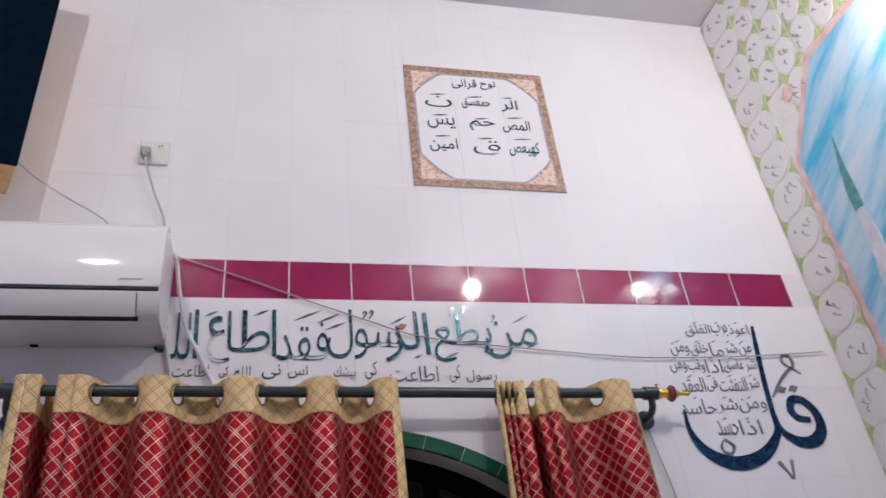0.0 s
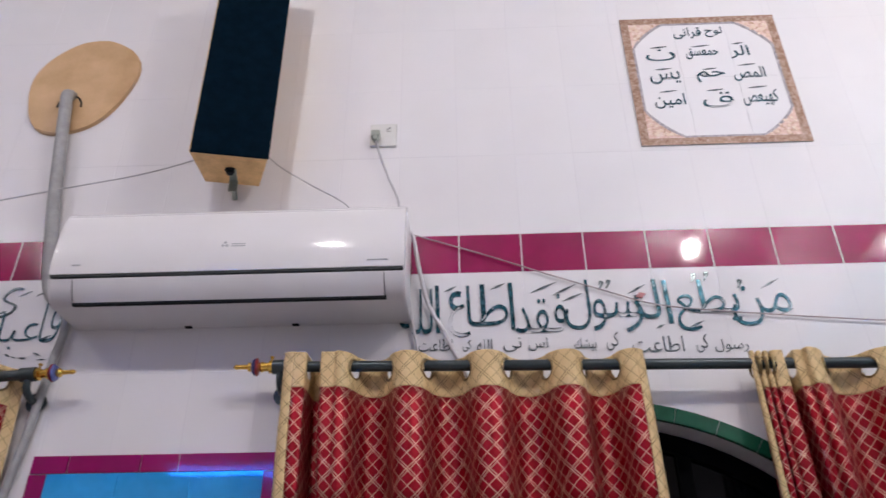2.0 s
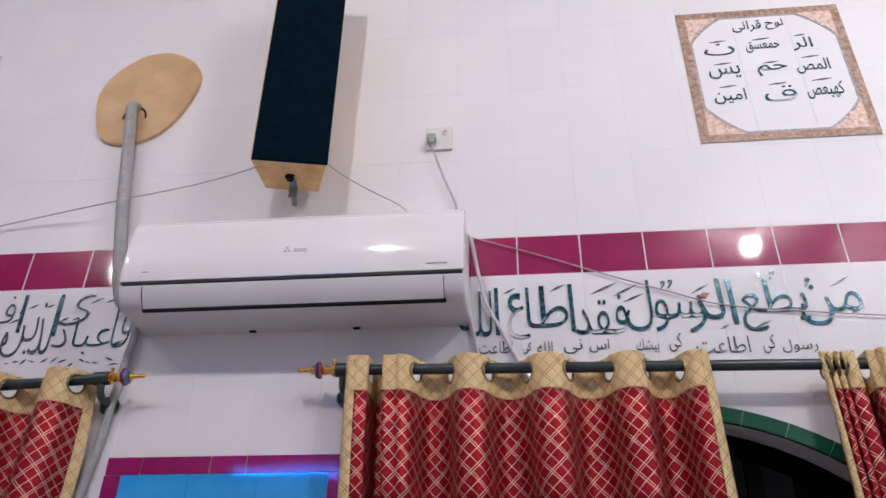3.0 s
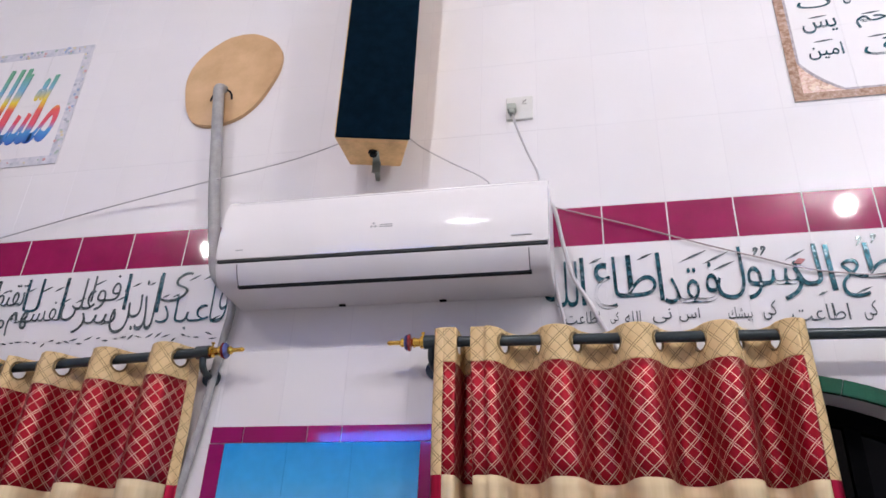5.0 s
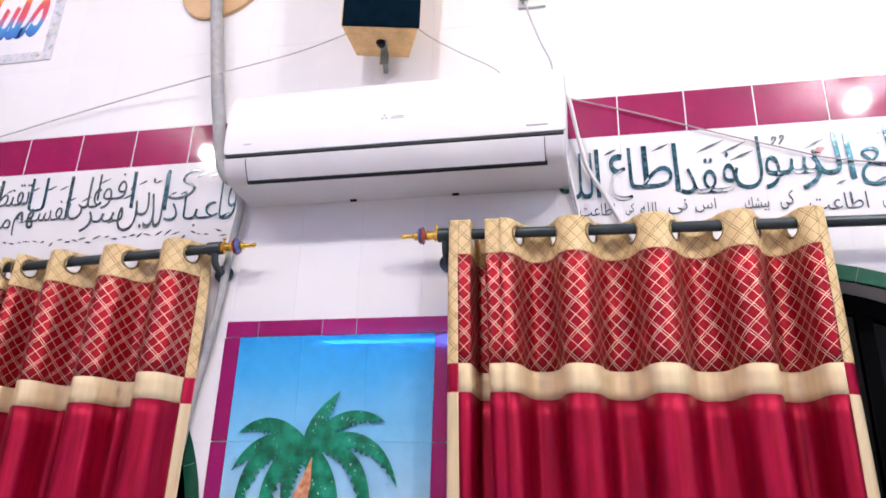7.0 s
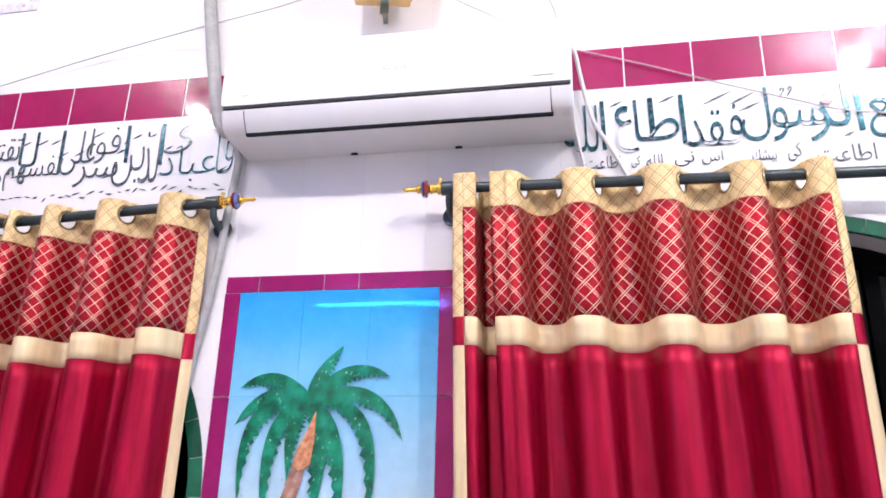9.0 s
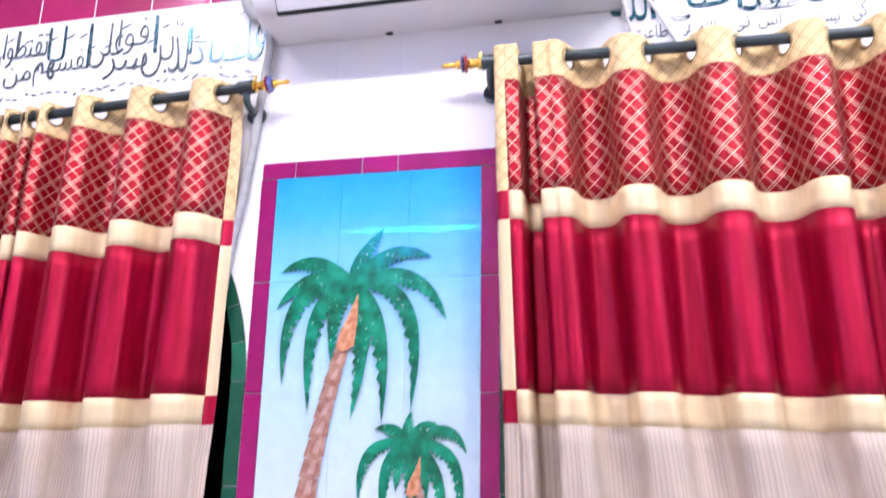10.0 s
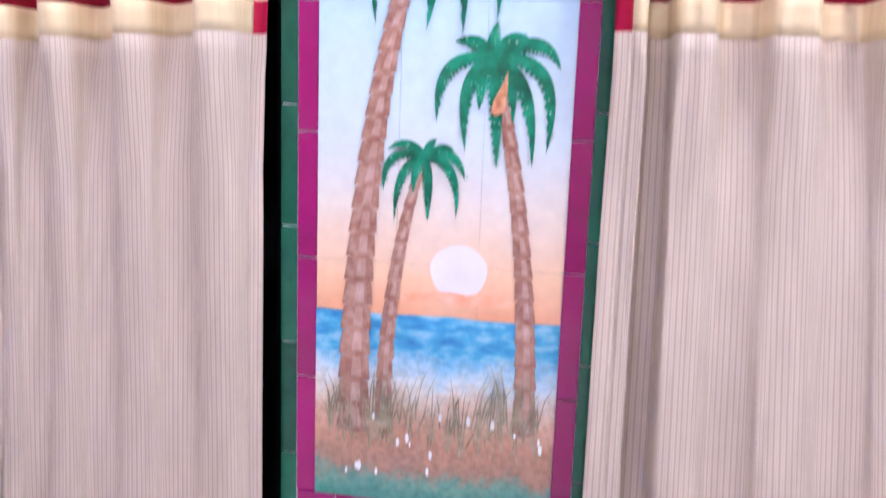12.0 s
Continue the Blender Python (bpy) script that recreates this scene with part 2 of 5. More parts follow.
def tube(bm, pts, radius, seg=10, closed=False):
    """A round tube through the points; radius is a number or one number for each point."""
    pts = [Vector(p) for p in pts]
    n = len(pts)
    rings = []
    side = None
    for i, p in enumerate(pts):
        d = (pts[(i + 1) % n] - pts[i - 1]) if closed else (pts[min(i + 1, n - 1)] - pts[max(i - 1, 0)])
        d.normalize()
        ref = side if side is not None else (Vector((0, 0, 1)) if abs(d.z) < 0.9 else Vector((1, 0, 0)))
        a = (ref - d * ref.dot(d)).normalized()
        side = a
        b = d.cross(a)
        r = radius[i] if isinstance(radius, (list, tuple)) else radius
        rings.append([bm.verts.new(p + (a * math.cos(k * 2 * math.pi / seg) + b * math.sin(k * 2 * math.pi / seg)) * r) for k in range(seg)])
    for i in range(n if closed else n - 1):
        r0, r1 = rings[i], rings[(i + 1) % n]
        for k in range(seg):
            bm.faces.new((r0[k], r0[(k + 1) % seg], r1[(k + 1) % seg], r1[k]))
    if not closed:
        bm.faces.new(rings[0][::-1])
        bm.faces.new(rings[-1])
    return bm


def smooth_path(ctrl, n=8):
    """Points on a smooth line through the control points."""
    c = [Vector(p) for p in ctrl]
    c = [2 * c[0] - c[1]] + c + [2 * c[-1] - c[-2]]
    out = []
    for i in range(1, len(c) - 2):
        for k in range(n):
            t = k / n
            p0, p1, p2, p3 = c[i - 1:i + 3]
            out.append(0.5 * ((2 * p1) + (p2 - p0) * t + (2 * p0 - 5 * p1 + 4 * p2 - p3) * t * t + (3 * p1 - p0 - 3 * p2 + p3) * t ** 3))
    out.append(c[-2])
    return out


def lathe(bm, profile, origin, axis="x", seg=16):
    """Turns (distance along the axis, radius) pairs round an axis."""
    o = Vector(origin)
    rings = []
    for d, r in profile:
        ring = []
        for k in range(seg):
            a = k * 2 * math.pi / seg
            c, s = r * math.cos(a), r * math.sin(a)
            ring.append(bm.verts.new(o + (Vector((d, c, s)) if axis == "x" else Vector((c, d, s)) if axis == "y" else Vector((c, s, d)))))
        rings.append(ring)
    for a, b in zip(rings, rings[1:]):
        for k in range(seg):
            bm.faces.new((a[k], a[(k + 1) % seg], b[(k + 1) % seg], b[k]))
    bm.faces.new(rings[0])
    bm.faces.new(rings[-1][::-1])
    return bm


def prism(bm, outline, y0, y1):
    """A flat outline of (x, z) pairs, with depth from y0 (front) to y1."""
    f = [bm.verts.new((x, y0, z)) for x, z in outline]
    b = [bm.verts.new((x, y1, z)) for x, z in outline]
    bm.faces.new(f)
    bm.faces.new(b[::-1])
    n = len(outline)
    for i in range(n):
        bm.faces.new((f[i], f[(i + 1) % n], b[(i + 1) % n], b[i]))
    return bm


# ---- the tiled wall with two arched windows ----
ARCHES = (0.36, -2.078)               # centres
HALF, SPRING, RISE, SILL = 0.862, 1.6, 0.775, 0.12
TRIM = 0.042


def arch_top(x, cx, half=HALF, rise=RISE):
    k = (x - cx) / half
    return SPRING + rise * math.sqrt(max(0.0, 1 - k * k)) if abs(k) < 1 else None


def strip(bm, xs, lows, highs, y0, y1):
    for i in range(len(xs) - 1):
        if highs[i] - lows[i] < 1e-4 and highs[i + 1] - lows[i + 1] < 1e-4:
            continue
        q = [(xs[i], lows[i]), (xs[i + 1], lows[i + 1]), (xs[i + 1], highs[i + 1]), (xs[i], highs[i])]
        prism(bm, q, y0, y1)


def wall_body():
    bm = bmesh.new()
    ih, ir = HALF - TRIM + 0.002, RISE - TRIM + 0.002
    edges = [WEST]
    for cx in sorted(ARCHES):
        edges += [cx - ih, cx + ih]
    edges.append(EAST + 0.2)
    for i in range(0, len(edges), 2):
        box(bm, edges[i], edges[i + 1], 0.0004, 0.24, 0, CEIL)
    for cx in ARCHES:
        xs = [cx - ih * math.cos(k * math.pi / 36) for k in range(37)]
        strip(bm, xs, [arch_top(x, cx, ih + 1e-6, ir) or SPRING for x in xs], [CEIL] * 37, 0.0004, 0.24)
        box(bm, cx - ih, cx + ih, 0.0004, 0.24, 0, SILL)
    ob = part("wall_north", bm, GROUT)
    return tagged(ob, "white glazed tile wall with a crimson tile band", "wall", kind="structure")


wall_north = wall_body()


def room_shell():
    def slab(name, label, cat, mat, *b):
        ob = part(name, box(bmesh.new(), *b), mat)
        tagged(ob, label, cat, kind="structure")
        return ob
    slab("floor", "pale polished marble floor of the hall", "floor", MARBLE, WEST - 0.2, EAST + 0.2, BACK - 0.2, 0.24, -0.15, 0)
    slab("ceiling", "plain painted ceiling", "ceiling", CEILING_PAINT, WEST - 0.2, EAST + 0.2, BACK - 0.2, 0.24, CEIL, CEIL + 0.15)
    slab("wall_east", "white wall carrying a tiled mural", "wall", PAINT_WHITE, EAST + 0.008, EAST + 0.2, BACK, 0.006, 0, CEIL)
    # west and south walls stay out of view; their tone holds the fill down
    slab("wall_west", "unseen plain hall wall, cream tone added to lower the fill light", "wall", HALL_PAINT, WEST - 0.2, WEST, BACK, 0.006, 0, CEIL)
    slab("wall_south", "unseen plain hall wall, cream tone added to lower the fill light", "wall", HALL_PAINT, WEST - 0.2, EAST + 0.2, BACK - 0.2, BACK, 0, CEIL)


room_shell()


def lamp(at, glow):
    base = empty("ceiling_lamp", at)
    x, y, z = at
    bm = bmesh.new()
    bmesh.ops.create_uvsphere(bm, u_segments=20, v_segments=12, radius=0.0345)
    bulb = part("bulb", bm, glow, base, "glowing white glass bulb", True)
    part("holder", lathe(bmesh.new(), [(0.030, 0.020), (0.055, 0.03), (CEIL - z - 0.02, 0.034), (CEIL - z - 0.018, 0.06), (CEIL - z, 0.06)], (0, 0, 0), "z"), SOCKET_WHITE, base, smooth=False)
    return tagged(base, "bright white bulb lamp hanging from the ceiling", "lamp", "hall lamps")


lamp(LAMP_R, LAMP_GLASS[0])
lamp(LAMP_L, LAMP_GLASS[1])
lamp(LAMP_C, LAMP_GLASS[2])


def wall_lamp(y, z):
    base = empty("wall_lamp", (EAST, y, z))
    part("plate", lathe(bmesh.new(), [(-0.03, 0.035), (-0.012, 0.05), (-0.0095, 0.05)], (0, 0, 0), "x", 20), SOCKET_WHITE, base)
    part("arm", tube(bmesh.new(), smooth_path([(-0.028, 0, 0), (-0.07, 0, -0.01), (-0.10, 0, 0.015)], 5), 0.009, 10), BRASS, base, "brass arm", True)
    bm = bmesh.new()
    bmesh.ops.create_uvsphere(bm, u_segments=16, v_segments=10, radius=0.03, matrix=Matrix.Translation((-0.10, 0, 0.05)))
    part("bulb", bm, LAMP_GLASS[3], base, "glowing white glass bulb", True)
    return tagged(base, "small white bulb lamp on the mural wall", "lamp", "hall lamps")


wall_lamp(-1.0, 3.42)


def blue_light():
    base = empty("blue_tube_light", (-2.18, BACK + 0.03, 3.58))
    tube_bm = tube(bmesh.new(), [(-0.67, 0.02, 0), (0.67, 0.02, 0)], 0.0075)
    part("tube", tube_bm, BLUE_LED, base, "glowing blue tube")
    part("batten", box(bmesh.new(), -0.70, 0.70, -0.03, -0.002, -0.025, 0.025, 0.004), SOCKET_WHITE, base)
    return tagged(base, "glowing blue tube light fixed on the wall", "tube light")


blue_light()


# ---- curtain rods ----
ROD_Y, ROD_Z, ROD_R = -0.085, 2.453, 0.0155
SLOPE_EAST, SLOPE_WEST = -0.0155, 0.045    # the rods are not quite level


def curtain_rod(x0, x1, slope, level):
    base = empty("curtain_rod", ((x0 + x1) / 2, ROD_Y, ROD_Z + slope * ((x0 + x1) / 2 - level)))
    base.rotation_euler = (0, -math.atan(slope), 0)
    h = (x1 - x0) / 2
    part("pole", tube(bmesh.new(), [(-h, 0, 0), (h, 0, 0)], ROD_R, 16), DARK_METAL, base, smooth=True)
    for s in (-1, 1):
        e = s * h
        prof = [(0, 0.017), (0.012, 0.019), (0.016, 0.012), (0.028, 0.013), (0.034, 0.016), (0.04, 0.011)]
        tip = part("finial", lathe(bmesh.new(), [(s * d, r) for d, r in prof] + [(s * 0.041, 0.011)], (e, 0, 0)), BRASS, base, "brass finial with glass beads", True)
        part("bead", lathe(bmesh.new(), [(s * 0.041, 0.01), (s * 0.044, 0.023), (s * 0.049, 0.027), (s * 0.052, 0.014)], (e, 0, 0), seg=10), RED_BEAD, tip, "red glass bead")
        part("bead", lathe(bmesh.new(), [(s * 0.052, 0.012), (s * 0.055, 0.026), (s * 0.060, 0.022), (s * 0.063, 0.01)], (e, 0, 0), seg=10), BLUE_BEAD, tip, "blue glass bead")
        part("spike", lathe(bmesh.new(), [(s * 0.063, 0.012), (s * 0.072, 0.014), (s * 0.078, 0.007), (s * 0.10, 0.006), (s * 0.108, 0.008), (s * 0.116, 0.003)], (e, 0, 0), seg=12), BRASS, tip, smooth=True)
        part("screw", lathe(bmesh.new(), [(0.012, 0.003), (0.026, 0.003), (0.027, 0.006), (0.031, 0.006)], (e + s * 0.008, 0, 0), "z", 8), BRASS, tip)
        bx = e - s * 0.02
        bm = bmesh.new()
        tube(bm, smooth_path([(bx, 0.0, -0.012), (bx, 0.008, -0.045), (bx, 0.04, -0.06), (bx, 0.085, -0.06)], 5), 0.011, 10)
        lathe(bm, [(0.068, 0.03), (0.076, 0.03), (0.083, 0.024)], (bx, 0, -0.06), "y", 18)
        lathe(bm, [(-0.022, 0.021), (0.022, 0.021)], (bx, 0, 0), "x", 16)
        part("bracket", bm, DARK_METAL, base, "dark steel wall bracket", True)
    return tagged(base, "dark steel curtain rod with brass and bead finials", "curtain rod", "curtain rods")


curtain_rod(-0.535, 1.33, SLOPE_EAST, 0.0)
curtain_rod(-3.2, -1.225, SLOPE_WEST, -1.28)

# heights of the curtain's sewn bands, from the top
BANDS = (("header", 2.485, 2.376, GOLD_LATTICE, GOLD_LATTICE), ("lattice_band", 2.376, 2.060, RED_LATTICE, GOLD_LATTICE), ("gold_band", 2.060, 1.983, GOLD_CLOTH, RED_CLOTH),
         ("red_band", 1.983, 1.558, RED_CLOTH, GOLD_CLOTH), ("gold_band", 1.558, 1.480, GOLD_CLOTH, RED_CLOTH), ("striped_skirt", 1.480, 0.06, STRIPE_CLOTH, STRIPE_CLOTH))
HEM = 0.032


def curtain(fronts, label, squeeze=0.04, pivot=0.0, amp=0.051, seed=0, tails=(0.25, 0.25), shift=0.0, least=0.45, slope=0.0, level=0.0, slit=-1, flare=0.0, flare_from=0.0):
    """An eyelet curtain whose folds come forward at the given places along the rod."""
    rng = random.Random(seed)
    # places along the rod against the phase of the folds
    xs, ph = [], []
    for i, f in enumerate(fronts):
        xs.append(f)
        ph.append(2.0 * i)
        if i + 1 < len(fronts):
            xs.append((f + fronts[i + 1]) / 2)
            ph.append(2.0 * i + 1)
    first, last = -tails[0], ph[-1] + tails[1]
    w0, w1 = xs[1] - xs[0], xs[-1] - xs[-2]
    xs = [xs[0] - w0 * tails[0]] + xs + [xs[-1] + w1 * tails[1]]
    ph = [first] + ph + [last]
    n = int((last - first) * 22)
    phase = np.linspace(first, last, n + 1)
    px = np.interp(phase, ph, xs)
    width = np.gradient(px, phase)
    # narrow folds are shallower
    depth = amp * np.clip(width / 0.075, least, 1.15)
    jig = np.array([rng.uniform(0.75, 1.2) for _ in range(int(last) + 4)])
    depth_low = depth * np.interp(phase, np.arange(len(jig)) - 1.0, jig)
    swing = np.interp(phase, np.arange(len(jig)) - 1.0, [rng.uniform(-0.016, 0.016) for _ in jig])

    def row(z):
        k = min(1.0, max(0.0, (2.42 - z) / 1.4))
        a = (depth * (1 - k) + depth_low * k) * (0.66 + 0.34 * min(1.0, max(0.0, (2.5 - z) / 0.25))) * (1 - 0.68 * min(1.0, max(0.0, (1.56 - z) / 0.4)))
        c = np.cos(np.pi * phase)
        if slit >= 0:
            deep = (phase > slit) & (phase < slit + 2)
            wall = np.clip((np.abs(phase - slit - 1) - 0.19) / 0.11, 0, 1)
            c = np.where(deep, 2 * wall * wall * (3 - 2 * wall) - 1, c)
            a = np.where(deep & (c < 0), 0.072, a)
        soft = np.sign(c) * np.abs(c) ** (0.8 + 0.25 * k)
        y = ROD_Y - a * soft - 0.006 * k * np.sin(3.3 * phase + 4 * z) - (0.011 * k * (z > 1.4)) * np.clip(width / 0.1, 0.2, 1) * np.cos(3 * np.pi * phase + seed)
        x = px + swing * k + 0.010 * np.sin(2 * np.pi * phase) * (0.3 + k) - squeeze * min(2.5 - z, 1.1) * (px - pivot) + shift * min(2.5 - z, 1.1) + flare * max(0.0, 1.5 - z) * (px - flare_from)
        return x, y

    x, y = row(2.3)
    u = np.concatenate([[0], np.cumsum(np.hypot(np.diff(x), np.diff(y)))])
    total = u[-1]
    base = empty("curtain", (float(px.mean()), ROD_Y, 0.06))
    inv = -Vector(base.location)
    def eye_phase(p):
        """Eyelets of the deep fold sit on its steep sides."""
        return slit + 1 + (0.245 if p > slit + 1 else -0.245) if slit >= 0 and slit < p < slit + 2 else p

    holes = [(float(np.interp(eye_phase(p), phase, u)), p) for p in np.arange(math.ceil(first * 2) / 2, last, 0.5) if abs(p % 1 - 0.5) < 0.01]

    def sheet(name, zs, us, mats, slots, cut=False):
        cols = np.interp(us, u, np.arange(len(u)))
        verts, uvs = [], []
        for z in zs:
            rx, ry = row(z)
            vx, vy = np.interp(cols, np.arange(len(u)), rx), np.interp(cols, np.arange(len(u)), ry)
            verts += [(a + inv.x, b + inv.y, z + inv.z + slope * (a - level) * min(1, max(0, z / 1.5))) for a, b in zip(vx, vy)]
            uvs += [(c, z) for c in us]
        w = len(us)
        faces, idx = [], []
        for j in range(len(zs) - 1):
            for i in range(w - 1):
                uc, zc = (us[i] + us[i + 1]) / 2, (zs[j] + zs[j + 1]) / 2
                if cut and any((uc - h) ** 2 + (zc - ROD_Z + 0.012) ** 2 < 0.0275 ** 2 for h, _ in holes):
                    continue
                faces.append((j * w + i, j * w + i + 1, (j + 1) * w + i + 1, (j + 1) * w + i))
                idx.append(slots[j] if isinstance(slots, list) else slots)
        me = bpy.data.meshes.new(name)
        me.from_pydata(verts, [], faces)
        layer = me.uv_layers.new(name="cloth")
        loops = np.zeros(len(me.loops), dtype=np.int32)
        me.loops.foreach_get("vertex_index", loops)
        layer.data.foreach_set("uv", np.array(uvs, dtype=np.float32)[loops].ravel())
        for m in mats:
            me.materials.append(m)
        me.polygons.foreach_set("material_index", np.array(idx, dtype=np.int32))
        me.polygons.foreach_set("use_smooth", np.ones(len(faces), dtype=bool))
        ob = new(name, me)
        ob.parent = base
        th = ob.modifiers.new("thickness", "SOLIDIFY")
        th.thickness, th.offset = 0.0025, 0
        return ob

    hem_z, hem_slot = [], []
    for name, z1, z0, mat, hem_mat in BANDS:
        fine = name == "header"
        rows = 22 if fine else max(3, int((z1 - z0) / 0.045))
        zs = list(np.linspace(z1, z0, rows + 1))
        if fine:
            us = np.linspace(HEM, total - HEM, int((total - 2 * HEM) / 0.0045))
        else:
            us = np.linspace(HEM, total - HEM, int((total - 2 * HEM) / 0.008))
        sheet(name, zs, us, [mat], 0, fine)
        hem_z += zs[:-1]
        hem_slot += [[GOLD_LATTICE, RED_CLOTH, GOLD_CLOTH, STRIPE_CLOTH].index(hem_mat)] * rows
    hem_z.append(BANDS[-1][2])
    for a, b in ((0.0, HEM), (total - HEM, total)):
        sheet("hem", hem_z, np.linspace(a, b, 6), [GOLD_LATTICE, RED_CLOTH, GOLD_CLOTH, STRIPE_CLOTH], hem_slot)
    # metal eyelets on the rod
    for h, p in holes:
        if h < HEM or h > total - HEM or (slit >= 0 and slit < p < slit + 2):
            continue
        rx, ry = row(ROD_Z - 0.012)
        i = int(np.argmin(np.abs(u - h)))
        c = Vector((rx[i], ry[i], ROD_Z - 0.012 + slope * (rx[i] - level))) + inv
        t = Vector((rx[min(i + 2, n)] - rx[max(i - 2, 0)], ry[min(i + 2, n)] - ry[max(i - 2, 0)], 0)).normalized()
        ring = [c + (t * math.cos(k * math.pi / 10) + Vector((0, 0, 1)) * math.sin(k * math.pi / 10)) * 0.0285 for k in range(20)]
        part("eyelet", tube(bmesh.new(), ring, 0.0036, 6, True), EYELET, base, smooth=True)
    return tagged(base, label, "curtain", "window curtains")


EYELET = surface("bronze_eyelet", (0.30, 0.22, 0.11), 0.35, metal=0.8, vary=0.15)
LABEL = "red and gold satin eyelet curtain with striped beige skirt"
curtain([-0.482, -0.352, -0.152, 0.072, 0.298, 0.478], LABEL + ", drawn", squeeze=0.02, pivot=-0.49, shift=0.035, seed=3, tails=(0.25, 0.3), least=0.95, slope=SLOPE_EAST, slit=0, flare=0.19, flare_from=-0.51)
curtain([0.812, 0.832, 0.85, 0.868, 0.95, 1.187], LABEL + ", bunched", squeeze=-0.09, pivot=0.8, seed=5, tails=(0.4, 0.45), slope=SLOPE_EAST, slit=6)
curtain([-2.6, -2.5, -2.40, -2.31, -2.22, -2.14, -2.06, -1.985, -1.93, -1.785, -1.585, -1.375], LABEL + ", gathered", squeeze=0.0, pivot=-1.26, seed=8, tails=(0.3, 0.95), shift=-0.006, slope=SLOPE_WEST, level=-1.28, flare=0.07, flare_from=-1.27)


# ---- air conditioner ----
def air_conditioner():
    x0, x1 = -1.192, -0.154
    base = empty("air_conditioner", ((x0 + x1) / 2, 0, 2.63))
    ox, oz = base.location.x, base.location.z
    w = (x1 - x0) / 2

    def extrude(profile, xa, xb, round_end=0.0):
        bm = bmesh.new()
        stations = [(xa, 0.96), (xa + 0.004, 0.99), (xa + 0.012, 1.0), (xb - 0.012, 1.0), (xb - 0.004, 0.99), (xb, 0.96)] if round_end else [(xa, 1.0), (xb, 1.0)]
        cy = sum(p[0] for p in profile) / len(profile)
        cz = sum(p[1] for p in profile) / len(profile)
        rings = [[bm.verts.new((x, cy + (py - cy) * s, cz + (pz - cz) * s)) for py, pz in profile] for x, s in stations]
        n = len(profile)
        for a, b in zip(rings, rings[1:]):
            for i in range(n):
                bm.faces.new((a[i], a[(i + 1) % n], b[(i + 1) % n], b[i]))
        bm.faces.new(rings[0])
        bm.faces.new(rings[-1][::-1])
        return bm

    # body section: y towards the room is minus, z from the underside
    body = [(-0.002, 0.0), (-0.15, 0.0), (-0.172, 0.004), (-0.19, 0.018), (-0.204, 0.04), (-0.212, 0.066), (-0.200, 0.072), (-0.200, 0.29), (-0.16, 0.306), (-0.002, 0.31)]
    part("body", extrude(body, -w, w, 1), AC_LOWER, base, "matt white plastic casing", True)
    front = [(-0.198, 0.078), (-0.219, 0.078), (-0.223, 0.10), (-0.224, 0.16), (-0.219, 0.22), (-0.208, 0.27), (-0.196, 0.296), (-0.178, 0.310), (-0.15, 0.316), (-0.15, 0.306), (-0.19, 0.29)]
    part("front_panel", extrude(front, -w + 0.001, w - 0.001, 1), AC_WHITE, base, "glossy white front panel", True)
    part("panel_gap", box(bmesh.new(), -w + 0.006, w - 0.006, -0.2150, -0.199, 0.0715, 0.0785), AC_SEAM, base, "dark seam")
    # swinging louvre with its dark outline
    lou = [(-0.1755, -0.0015), (-0.192, 0.0165), (-0.2065, 0.040), (-0.2135, 0.060), (-0.2095, 0.060), (-0.2, 0.036), (-0.186, 0.012), (-0.172, 0.001)]
    part("louvre", extrude(lou, -w + 0.075, w - 0.06), AC_LOWER, base, "", True)
    part("louvre_slot", box(bmesh.new(), -w + 0.072, w - 0.055, -0.180, -0.166, -0.003, 0.0055), AC_DARK, base, "dark air slot")
    rim = [(-0.1765, -0.002), (-0.1932, 0.0165), (-0.2077, 0.040), (-0.2148, 0.060), (-0.2095, 0.060), (-0.2, 0.036), (-0.186, 0.012), (-0.172, 0.001)]
    for e in (-w + 0.0745, w - 0.0595):
        part("louvre_slot", extrude(rim, e - 0.001, e + 0.001), AC_DARK, base, "dark air slot")
    for cx in (-0.16, 0.17):
        part("clip", box(bmesh.new(), cx - 0.011, cx + 0.011, -0.018, -0.006, -0.004, 0.003, 0.002), AC_DARK, base, "small dark latch")
    # maker's mark as three plain lozenges and a bar
    for dx, dz in ((-0.006, 0), (0.006, 0), (0, 0.0105)):
        r, h = 0.0055, 0.0048
        part("mark", prism(bmesh.new(), [(-0.01 + dx - r, 0.158 + dz), (-0.01 + dx, 0.158 + dz - h), (-0.01 + dx + r, 0.158 + dz), (-0.01 + dx, 0.158 + dz + h)], -0.2252, -0.222), GREY_PRINT, base, "grey printed lozenge")
    for bx, bz, bw in ((0.03, 0.163, 0.02), (0.03, 0.156, 0.02), (0.44, 0.098, 0.03), (-0.44, 0.105, 0.012)):
        part("mark", box(bmesh.new(), bx - bw, bx + bw, -0.2256, -0.221, bz - 0.0011, bz + 0.0011), GREY_PRINT, base, "grey printed bar")
    return tagged(base, "white split air conditioner mounted on the tiled wall", "air conditioner")


air_conditioner()


